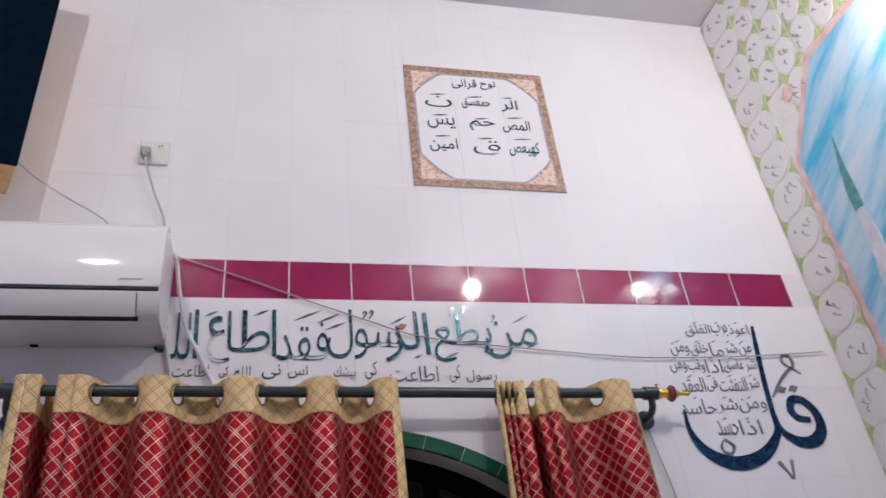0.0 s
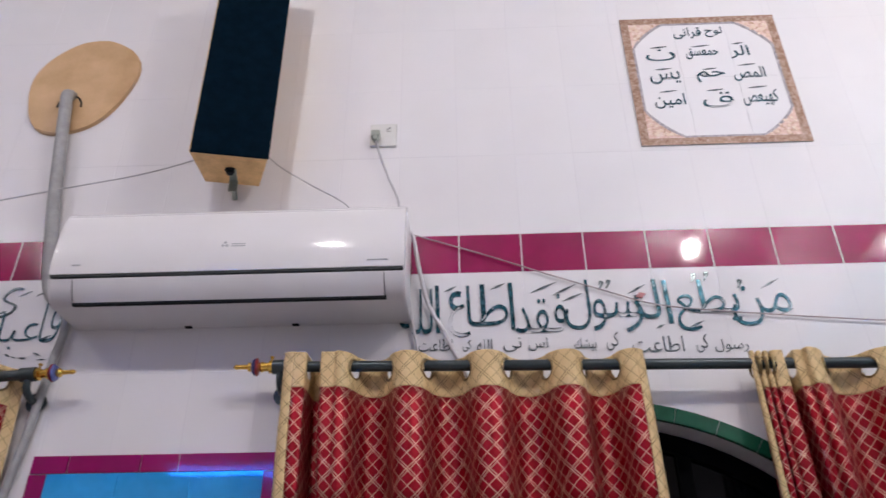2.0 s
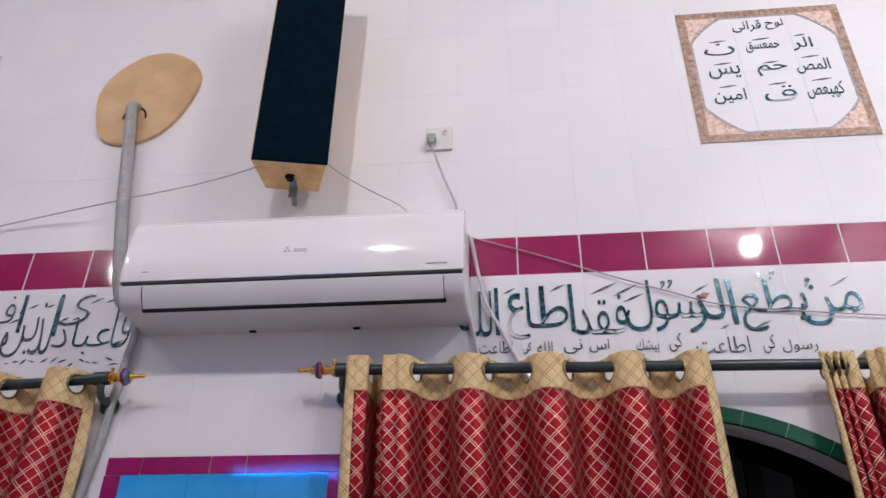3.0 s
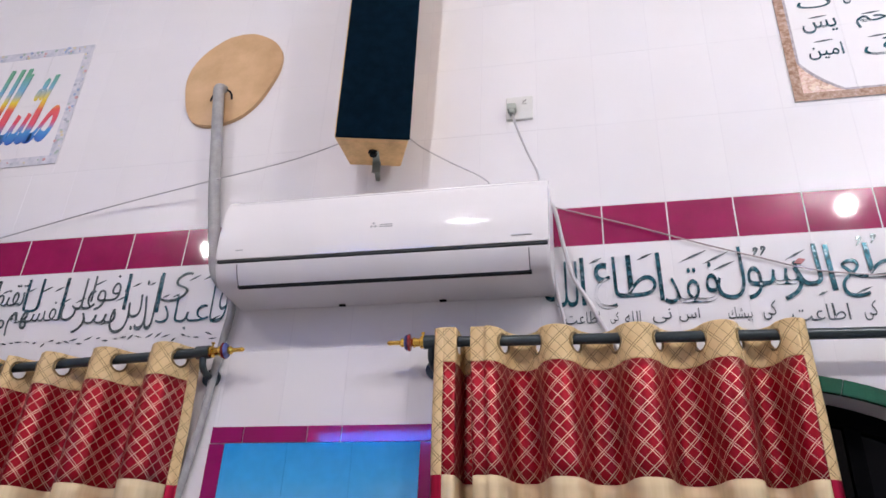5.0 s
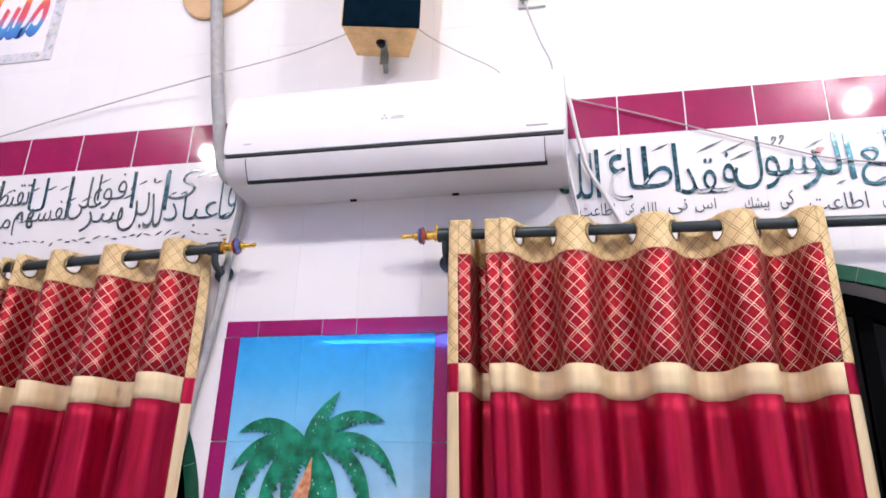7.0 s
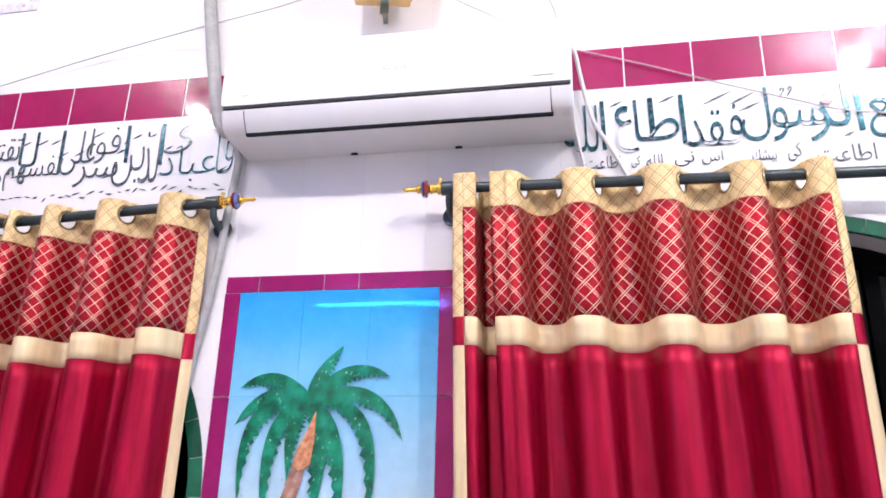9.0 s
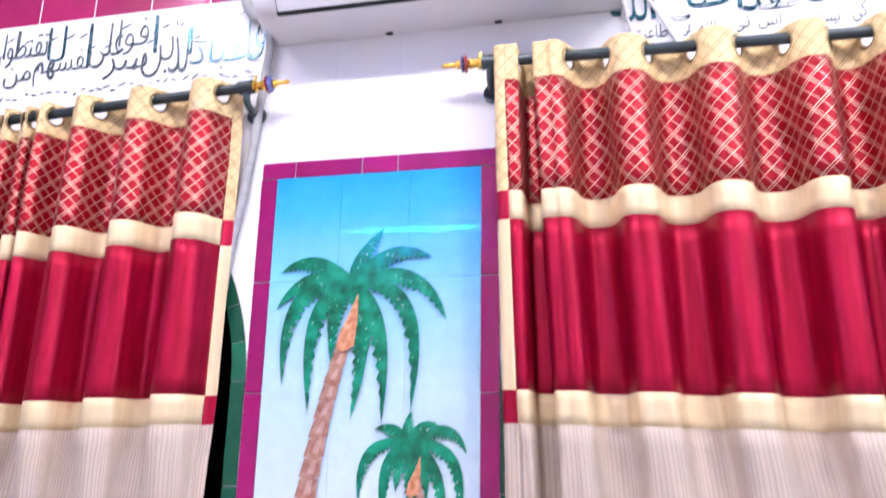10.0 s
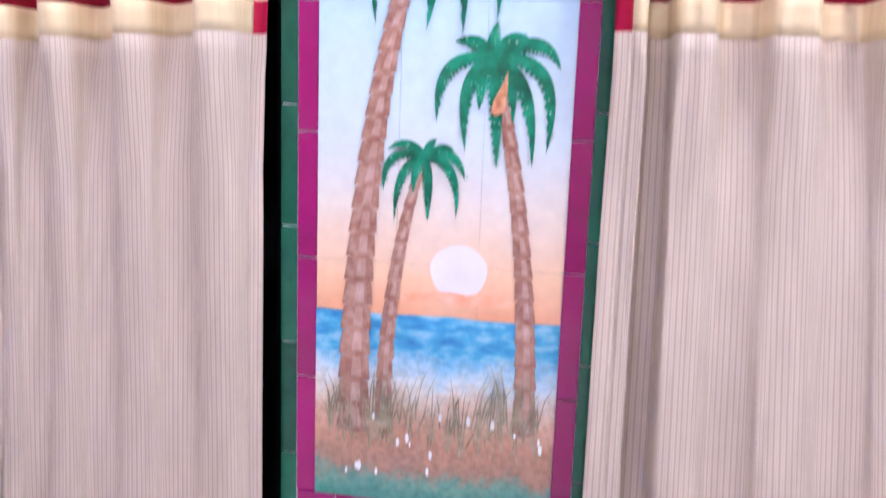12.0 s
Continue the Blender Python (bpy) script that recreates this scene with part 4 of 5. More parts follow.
    palm((-0.892, 1.205), [(-0.095, 0.014, -0.05, 0.05), (-0.103, -0.085, -0.11, 0.03), (-0.075, -0.16, -0.075, -0.01), (-0.03, -0.09, -0.03, -0.02), (0.007, -0.155, 0.01, -0.06), (0.076, -0.144, 0.085, 0.0), (0.095, -0.054, 0.08, 0.03), (0.07, 0.005, 0.05, 0.04), (0.024, 0.044, 0.005, 0.03)], 0.026, -0.0082, 0.4)
    trunk("painted_trunk", (-0.722, 1.37), (-0.63, 1.00), (-0.627, 0.53), 0.030, 0.056, 16, -0.0084)
    palm((-0.740, 1.437), [(-0.093, 0.036, -0.04, 0.05), (-0.129, -0.15, -0.14, 0.02), (-0.059, -0.217, -0.085, -0.03), (-0.03, -0.12, -0.03, -0.04), (0.016, -0.255, 0.012, -0.10), (0.05, -0.15, 0.05, -0.03), (0.099, -0.251, 0.10, -0.03), (0.130, -0.216, 0.17, 0.02), (0.154, -0.025, 0.12, 0.075), (0.08, 0.045, 0.04, 0.06), (0.006, 0.083, -0.004, 0.04)], 0.037, -0.0092, 0.7)
    trunk("painted_trunk", (-0.922, 1.72), (-1.066, 1.26), (-1.062, 0.50), 0.040, 0.084, 22, -0.0094)
    palm((-0.913, 1.865), [(-0.215, 0.035, -0.12, 0.10), (-0.221, -0.07, -0.14, 0.05), (-0.189, -0.283, -0.215, 0.03), (-0.109, -0.356, -0.145, -0.03), (-0.05, -0.22, -0.06, -0.04), (0.012, -0.368, 0.06, -0.13), (0.098, -0.378, 0.11, -0.07), (0.05, -0.21, 0.05, -0.05), (0.175, -0.350, 0.225, 0.02), (0.270, -0.11, 0.20, 0.07), (0.229, 0.066, 0.12, 0.12), (0.089, 0.157, 0.02, 0.07)], 0.052, -0.0104)
    for o, s in (((-0.918, 1.806), 1.05), ((-0.722, 1.390), 0.68)):
        bm = prism(bmesh.new(), [(o[0] - 0.03 * s, o[1] - 0.11 * s), (o[0] - 0.012 * s, o[1] - 0.125 * s), (o[0] + 0.018 * s, o[1] - 0.11 * s), (o[0] + 0.026 * s, o[1] - 0.04 * s), (o[0] + 0.024 * s, o[1] + 0.03 * s), (o[0] + 0.004, o[1] - 0.02 * s), (o[0] - 0.02 * s, o[1] - 0.07 * s)], -0.0134, -0.0130)
        add("painted_crown_heart", bm, HEART)
    # grass and highlights
    bm = bmesh.new()
    for k in range(150):
        x = rng.uniform(PX0 + 0.02, PX1 - 0.02)
        if rng.random() < 0.55:
            x = rng.choice((-1.05, -0.99, -0.70, -0.63, -0.80)) + rng.gauss(0, 0.035)
        x = min(max(x, PX0 + 0.04), PX1 - 0.04)
        z, ln, lean = rng.uniform(0.46, 0.56), rng.uniform(0.06, 0.17), rng.uniform(-0.05, 0.05)
        r, y = rng.uniform(0.0012, 0.0026), -0.0140 - 0.000006 * k
        v = [bm.verts.new(c) for c in ((x - r, y, z), (x + r, y, z), (x + lean * 0.35 + r * 0.7, y, z + ln * 0.6), (x + lean, y, z + ln), (x + lean * 0.35 - r * 0.7, y, z + ln * 0.6))]
        bm.faces.new(v)
    tagged(add("painted_grass", bm, BLADE), kind="stuff")
    bm = bmesh.new()
    for k in range(16):
        x, z, r = rng.uniform(PX0 + 0.03, PX1 - 0.03), rng.uniform(0.38, 0.56), rng.uniform(0.004, 0.009)
        prism(bm, [(x + r * 0.6 * math.cos(a), z + r * 1.6 * math.sin(a)) for a in [q * math.pi / 4 for q in range(8)]], -0.0156, -0.0152)
    tagged(add("painted_dabs", bm, DAB), kind="stuff")
    return tagged(base, "palm beach sunset mural on glazed tiles, crimson border", "mural")


mural()


# ---- writing ----
FORMS = {  # isolated form, and whether it joins to the next letter
    "ا": (0xFE8D, 0), "ب": (0xFE8F, 1), "ت": (0xFE95, 1), "د": (0xFEA9, 0), "ذ": (0xFEAB, 0), "ر": (0xFEAD, 0), "س": (0xFEB1, 1), "ص": (0xFEB9, 1), "ش": (0xFEB5, 1), "ط": (0xFEC1, 1), "ع": (0xFEC9, 1),
    "ف": (0xFED1, 1), "ق": (0xFED5, 1), "ل": (0xFEDD, 1), "م": (0xFEE1, 1), "ن": (0xFEE5, 1), "ه": (0xFEE9, 1), "و": (0xFEED, 0), "ى": (0xFEEF, 0), "ي": (0xFEF1, 1), "ج": (0xFE9D, 1), "ک": (0xFED9, 1), "ح": (0xFEA1, 1), "ة": (0xFE93, 0), "غ": (0xFECD, 1), "خ": (0xFEA5, 1), "ث": (0xFE99, 1)}


def shaped(word):
    """The word's letters in their joined forms, in the order in which they stand from left to right."""
    out = ""
    for i, c in enumerate(word):
        if c not in FORMS:
            out += c
            continue
        code, joins = FORMS[c]
        before = i > 0 and FORMS.get(word[i - 1], (0, 0))[1]
        after = joins and i + 1 < len(word) and word[i + 1] in FORMS
        if before and after:
            out += chr(code + 3)
        elif after:
            out += chr(code + 2)
        elif before:
            out += chr(code + 1)
        else:
            out += chr(code)
    return out[::-1]


def word_part(text, x0, x1, z0, z1, mat, parent, depth=0.004, bold=0.0, name="word", slant=0.0):
    """One word that fills the given span of the wall, standing a little proud of it."""
    cu = bpy.data.curves.new("text", "FONT")
    cu.body, cu.extrude, cu.resolution_u, cu.offset = shaped(text), 0.02, 4, bold
    tmp = new("text", cu)
    bpy.context.view_layer.update()
    me = bpy.data.meshes.new_from_object(tmp.evaluated_get(bpy.context.evaluated_depsgraph_get()))
    bpy.data.objects.remove(tmp)
    n = len(me.vertices)
    co = np.zeros(n * 3)
    me.vertices.foreach_get("co", co)
    co = co.reshape(-1, 3)
    a, b = co.min(0), co.max(0)
    kx = (co[:, 0] - a[0]) / (b[0] - a[0])
    kz = (co[:, 1] - a[1]) / (b[1] - a[1])
    px, pz = parent.location.x, parent.location.z
    py = parent.location.y
    v = np.stack([x0 + kx * (x1 - x0) + slant * kz - px, np.where(co[:, 2] > 0, -depth, -0.0005) - py, z0 + kz * (z1 - z0) - pz], 1)
    me.vertices.foreach_set("co", v.ravel())
    me.materials.clear()
    me.materials.append(mat)
    me.name = name
    ob = new(name, me)
    ob.parent = parent
    return ob


def stroke(parent, x, z, ln, ang, r, mat, name="stroke", y=-0.003):
    """A vowel stroke: a thin slanted lozenge."""
    c, s = math.cos(ang), math.sin(ang)
    o = [(x - ln / 2 * c, z - ln / 2 * s), (x + r * s, z - r * c), (x + ln / 2 * c, z + ln / 2 * s), (x - r * s, z + r * c)]
    bm = prism(bmesh.new(), o, y, -0.0005)
    bm.transform(Matrix.Translation((-parent.location.x, -parent.location.y, -parent.location.z)))
    return part(name, bm, mat, parent)


def pen_stroke(parent, ctrl, widths, mat, y=-0.004):
    """A swelling stroke of the pen along a smooth line of (x, z) places."""
    path = smooth_path([(x, 0, z) for x, z in ctrl], 6)
    t = np.linspace(0, len(widths) - 1, len(path))
    wd = np.interp(t, range(len(widths)), widths)
    left, right = [], []
    for i, p in enumerate(path):
        d = (path[min(i + 1, len(path) - 1)] - path[max(i - 1, 0)]).normalized()
        left.append((p.x - d.z * wd[i], p.z + d.x * wd[i]))
        right.append((p.x + d.z * wd[i], p.z - d.x * wd[i]))
    bm = bmesh.new()
    rings = [[bm.verts.new((q[0], d, q[1])) for q in (l, r) for d in (y, -0.0005)] for l, r in zip(left, right)]
    for p, q in zip(rings, rings[1:]):
        for i, k in ((0, 2), (2, 3), (3, 1), (1, 0)):
            bm.faces.new((p[i], p[k], q[k], q[i]))
    for e in (rings[0], rings[-1]):
        bm.faces.new((e[0], e[2], e[3], e[1]))
    bm.transform(Matrix.Translation((-parent.location.x, -parent.location.y, -parent.location.z)))
    return part("pen_stroke", bm, mat, parent)


PINK_CHIP = surface("pink_glass_chip", (0.45, 0.16, 0.16), 0.15, vary=0.3, scale=80.0)


def verse_right():
    base = empty("wall_calligraphy", (0.45, 0, 2.53))
    groups = (("من", 0.824, 1.003, 2.595, 2.728), ("يطع", 0.655, 0.848, 2.583, 2.754), ("ا", 0.624, 0.642, 2.608, 2.755), ("لر", 0.498, 0.609, 2.583, 2.760), ("سو", 0.402, 0.548, 2.591, 2.709), ("ل", 0.318, 0.398, 2.595, 2.764),
              ("فقد", 0.166, 0.322, 2.589, 2.717), ("ا", 0.150, 0.166, 2.601, 2.759), ("طا", 0.019, 0.146, 2.615, 2.757), ("ع", -0.036, 0.030, 2.580, 2.735), ("ا", -0.078, -0.062, 2.595, 2.756), ("لله", -0.187, -0.085, 2.592, 2.745))
    for i, (t, a, b, c, d) in enumerate(groups):
        word_part(t, a, b, c, d, TEAL_MOSAIC, base, 0.004 + 0.0005 * (i % 4), -0.009)
    for x, z, ln, an in ((0.26, 2.742, 0.09, 0.42), (0.325, 2.733, 0.085, 0.45), (0.345, 2.705, 0.07, 0.40), (0.118, 2.749, 0.052, 0.42), (-0.03, 2.744, 0.042, 0.45), (0.546, 2.728, 0.068, 0.5), (0.954, 2.736, 0.072, 0.5), (0.71, 2.605, 0.05, 0.4), (0.60, 2.60, 0.03, 0.4), (0.985, 2.64, 0.05, 0.4)):
        stroke(base, x, z, ln, an, 0.0036, DARK_MOSAIC)
    for x, z in ((0.438, 2.742), (0.46, 2.745), (0.862, 2.735), (0.765, 2.765), (0.725, 2.76)):
        pen_stroke(base, [(x - 0.008, z - 0.012), (x, z), (x + 0.006, z + 0.012), (x - 0.002, z + 0.014), (x - 0.004, z + 0.006)], [0.002, 0.003, 0.003, 0.003, 0.002], DARK_MOSAIC)
    stroke(base, 0.555, 2.705, 0.035, 0.3, 0.010, PINK_CHIP, "chip", -0.006)
    small = (("رسول", 0.748, 0.846, 2.512, 2.553), ("کى", 0.695, 0.730, 2.512, 2.572), ("اطاعت", 0.507, 0.659, 2.516, 2.568), ("کى", 0.432, 0.469, 2.525, 2.585), ("بيشک", 0.337, 0.402, 2.525, 2.568), ("اس", 0.201, 0.259, 2.530, 2.571),
             ("نى", 0.126, 0.180, 2.528, 2.573), ("الله", 0.047, 0.093, 2.530, 2.570), ("کى", 0.005, 0.030, 2.532, 2.569), ("اطاعت", -0.127, -0.025, 2.535, 2.574))
    for t, a, b, c, d in small:
        word_part(t, a, b, c, d, DARK_MOSAIC, base, 0.003, -0.008)
    return tagged(base, "teal mirror-mosaic calligraphy set on white tiles", "calligraphy")


verse_right()


def verse_left():
    base = empty("wall_calligraphy", (-1.9, 0, 2.53))
    groups = (("قا", -1.304, -1.245, 2.594, 2.779), ("ى", -1.516, -1.393, 2.678, 2.788), ("عباد", -1.500, -1.305, 2.573, 2.700), ("لذ", -1.575, -1.51, 2.577, 2.780), ("ا", -1.512, -1.498, 2.640, 2.790), ("ين", -1.675, -1.565, 2.570, 2.735), ("ا", -1.642, -1.626, 2.656, 2.794),
              ("فوا", -1.772, -1.662, 2.660, 2.793), ("سر", -1.814, -1.657, 2.577, 2.660), ("على", -1.875, -1.751, 2.624, 2.785), ("ا", -1.888, -1.872, 2.634, 2.793), ("نفسهم", -2.084, -1.872, 2.578, 2.700), ("لا", -2.044, -1.975, 2.664, 2.794),
              ("تقنطوا", -2.219, -2.045, 2.660, 2.795), ("من", -2.199, -2.095, 2.580, 2.655), ("رحمة", -2.40, -2.225, 2.58, 2.79), ("الله", -2.54, -2.41, 2.58, 2.79), ("ان", -2.62, -2.55, 2.59, 2.77))
    for i, (t, a, b, c, d) in enumerate(groups):
        word_part(t, a, b, c, d, TEAL_MOSAIC if t in ("ا", "لا", "قا", "عباد") else DARK_MOSAIC, base, 0.004 + 0.0005 * (i % 5), -0.02)
    rng = random.Random(12)
    for k in range(26):
        stroke(base, -2.62 + 0.054 * k + rng.uniform(-0.01, 0.01), rng.choice((2.765, 2.75, 2.61, 2.70)), rng.uniform(0.025, 0.05), 0.45, 0.0026, DARK_MOSAIC)
    for k in range(44):
        x = -2.6 + 0.031 * k + rng.uniform(-0.008, 0.008)
        stroke(base, x, 2.545 + rng.uniform(-0.012, 0.014), rng.uniform(0.014, 0.034), rng.uniform(-0.4, 0.9), rng.uniform(0.0018, 0.0035), DARK_MOSAIC, "bar")
    return tagged(base, "dark mirror-mosaic calligraphy packed along white tiles", "calligraphy")


verse_left()


def big_word():
    base = empty("wall_calligraphy", (1.7, 0, 2.22))
    # the pen's way: tall stem and wide bowl, the round head on its line, two dots and a hook
    pen_stroke(base, [(1.819, 2.718), (1.805, 2.62), (1.79, 2.50), (1.782, 2.40), (1.776, 2.33), (1.71, 2.262), (1.63, 2.232), (1.56, 2.236), (1.495, 2.275), (1.462, 2.34), (1.462, 2.41)], [0.005, 0.009, 0.009, 0.009, 0.012, 0.020, 0.023, 0.022, 0.017, 0.009, 0.003], BLUE_MOSAIC)
    pen_stroke(base, [(1.786, 2.352), (1.805, 2.318), (1.85, 2.292), (1.90, 2.296), (1.94, 2.33), (1.946, 2.385), (1.915, 2.432), (1.872, 2.44), (1.853, 2.405), (1.872, 2.375), (1.915, 2.368)], [0.006, 0.012, 0.018, 0.021, 0.019, 0.015, 0.014, 0.014, 0.013, 0.011, 0.009], BLUE_MOSAIC, -0.0045)
    for dx, dz in ((0, 0), (0.045, 0.004)):
        stroke(base, 1.848 + dx, 2.476 + dz, 0.042, 0.3, 0.014, GREY_INK, "dot")
    pen_stroke(base, [(1.805, 2.452), (1.845, 2.50), (1.895, 2.545), (1.925, 2.562), (1.925, 2.598), (1.895, 2.602), (1.89, 2.575), (1.925, 2.55), (1.945, 2.535)], [0.003, 0.005, 0.006, 0.005, 0.005, 0.005, 0.004, 0.003, 0.002], GREY_INK)
    pen_stroke(base, [(1.742, 2.232), (1.762, 2.20), (1.775, 2.175), (1.785, 2.21), (1.79, 2.235)], [0.006, 0.004, 0.003, 0.004, 0.005], GREY_INK)
    pen_stroke(base, [(1.575, 2.31), (1.60, 2.285), (1.585, 2.262), (1.56, 2.27), (1.558, 2.29), (1.575, 2.31)], [0.003, 0.005, 0.004, 0.003, 0.003, 0.002], GREY_INK, -0.0048)
    # the verse's six lines, word by word from the right
    lines = ((("اعوذ", "برب", "الفلق"), 1.545, 1.80, 2.70), (("من", "شر", "ما", "خلق", "ومن"), 1.47, 1.785, 2.626), (("شر", "غاسق", "اذا", "وقب", "ومن"), 1.45, 1.783, 2.564),
             (("شر", "النفثت", "فى", "العقد"), 1.47, 1.768, 2.497), (("ومن", "شر", "حاسد"), 1.445, 1.768, 2.42), (("اذا", "حسد"), 1.555, 1.722, 2.346))
    for words, x0, x1, z in lines:
        total = sum(len(w) + 1 for w in words)
        x = x1
        for w in words:
            wide = (x1 - x0) * (len(w) + 1) / total
            word_part(w, x - wide + 0.006, x, z - 0.024, z + 0.026, GREY_INK, base, 0.003, -0.008)
            stroke(base, x - wide * 0.5, z + 0.031, 0.022, 0.4, 0.002, GREY_INK)
            x -= wide
    return tagged(base, "large blue mosaic word with small grey lines", "calligraphy")


big_word()


# ---- framed tile inscription ----
def layered_frame():
    base = empty("tile_inscription", (0.93, 0, 3.285))
    X0, X1, Z0, Z1 = 0.64, 1.228, 3.285, 3.908
    ox, oz = base.location.x, base.location.z

    def add(name, bm, mat, label=""):
        bm.transform(Matrix.Translation((-ox, 0, -oz)))
        return part(name, bm, mat, base, label)
    w, h = (X1 - X0) / 3, (Z1 - Z0) / 2
    for i in range(3):
        for j in range(2):
            add("tile", box(bmesh.new(), X0 + i * w + 0.0003, X0 + (i + 1) * w - 0.0003, -0.004, 0.006, Z0 + j * h + 0.0003, Z0 + (j + 1) * h - 0.0003), WHITE_TILE)
    f, c = 0.03, 0.13
    B = FRAME_BROWN
    for o in ([(X0, Z0), (X1, Z0), (X1 - f, Z0 + f), (X0 + f, Z0 + f)], [(X0, Z1), (X0 + f, Z1 - f), (X1 - f, Z1 - f), (X1, Z1)], [(X0, Z0), (X0 + f, Z0 + f), (X0 + f, Z1 - f), (X0, Z1)], [(X1, Z0), (X1, Z1), (X1 - f, Z1 - f), (X1 - f, Z0 + f)]):
        add("border", prism(bmesh.new(), o, -0.006, -0.0042), B, "brown printed border")
    g = 0.009
    for o in ([(X0 + f, Z0 + f), (X1 - f, Z0 + f), (X1 - f - g, Z0 + f + g), (X0 + f + g, Z0 + f + g)], [(X0 + f, Z1 - f), (X0 + f + g, Z1 - f - g), (X1 - f - g, Z1 - f - g), (X1 - f, Z1 - f)], [(X0 + f, Z0 + f), (X0 + f + g, Z0 + f + g), (X0 + f + g, Z1 - f - g), (X0 + f, Z1 - f)], [(X1 - f, Z0 + f), (X1 - f, Z1 - f), (X1 - f - g, Z1 - f - g), (X1 - f - g, Z0 + f + g)]):
        add("inner_border", prism(bmesh.new(), o, -0.0051, -0.0042), FRAME_GREY, "grey printed edge")
    for sx, sz in ((0, 0), (1, 0), (1, 1), (0, 1)):
        cx, cz = (X1 - f, -1) if sx else (X0 + f, 1), (Z1 - f, -1) if sz else (Z0 + f, 1)
        arc = [(cx[0] + cx[1] * (1 - u) ** 1.25 * c, cz[0] + cz[1] * u ** 1.25 * c) for u in [k / 8 for k in range(9)]]
        edge = [(cx[0] + cx[1] * (1 - u) ** 1.25 * (c + 0.017), cz[0] + cz[1] * u ** 1.25 * (c + 0.017)) for u in [k / 8 for k in range(9)]]
        tri = [(cx[0], cz[0])] + arc
        add("corner", prism(bmesh.new(), tri, -0.0055, -0.0042), FRAME_PINK, "pink floral corner")
        bm = bmesh.new()
        prism(bm, edge + arc[::-1], -0.0062, -0.0042)
        add("corner_edge", bm, FRAME_GREY, "grey printed edge")
        rng = random.Random(sx * 2 + sz)
        bm = bmesh.new()
        for k in range(16):
            a, b = sorted((rng.random(), rng.random()))
            x, z, r = cx[0] + cx[1] * c * 0.80 * a + cx[1] * 0.006, cz[0] + cz[1] * c * 0.80 * (1 - b) + cz[1] * 0.006, rng.uniform(0.004, 0.009)
            prism(bm, [(x + r * math.cos(q * math.pi / 3), z + r * math.sin(q * math.pi / 3)) for q in range(6)], -0.0064 - 0.00004 * k, -0.0054)
        tagged(add("corner_flower", bm, FRAME_CREAM), kind="stuff")
    for t, xa, xb, za, zb in (("لوح", 0.955, 1.02, 3.800, 3.853), ("قرانى", 0.835, 0.94, 3.795, 3.853),
                              ("ن", 0.715, 0.825, 3.685, 3.742), ("حمعسق", 0.865, 0.985, 3.688, 3.742), ("الر", 1.03, 1.10, 3.685, 3.750),
                              ("يس", 0.715, 0.825, 3.570, 3.630), ("حم", 0.885, 0.99, 3.572, 3.624), ("المص", 1.02, 1.135, 3.572, 3.640),
                              ("امين", 0.715, 0.825, 3.452, 3.520), ("ق", 0.885, 0.995, 3.450, 3.520), ("کهيعص", 1.03, 1.155, 3.452, 3.528)):
        word_part(t, xa, xb, za, zb, TEAL_MOSAIC, base, 0.0066, -0.012 if len(t) == 1 else 0.0)
        if za < 3.78:
            stroke(base, (xa + xb) / 2, zb + 0.012, (xb - xa) * 0.55, 0.10, 0.003, DARK_MOSAIC, y=-0.0064)
    return tagged(base, "framed tile inscription with brown border and pink corners", "inscription")


FRAME_BROWN = layered("printed_brown_border", (0.25, 0.14, 0.09), (0.39, 0.25, 0.18), (0.54, 0.40, 0.33), 90.0, 0.2)
FRAME_GREY = layered("printed_grey_edge", (0.26, 0.24, 0.26), (0.38, 0.35, 0.37), (0.52, 0.48, 0.50), 90.0, 0.2)
FRAME_PINK = layered("printed_pink_corner", (0.46, 0.29, 0.20), (0.72, 0.50, 0.42), (0.82, 0.70, 0.64), 75.0, 0.2)
FRAME_CREAM = layered("printed_cream_flower", (0.7, 0.5, 0.38), (0.78, 0.62, 0.5), (0.82, 0.72, 0.62), 60.0, 0.2)
layered_frame()

PALE = [surface("pale_enamel_" + n, k, 0.15, vary=0.15, relief=0.05) for n, k in (("rose", (0.62, 0.36, 0.36)), ("straw", (0.66, 0.58, 0.40)), ("blue", (0.34, 0.42, 0.58)), ("green", (0.40, 0.50, 0.44)), ("grey", (0.46, 0.48, 0.54)))]


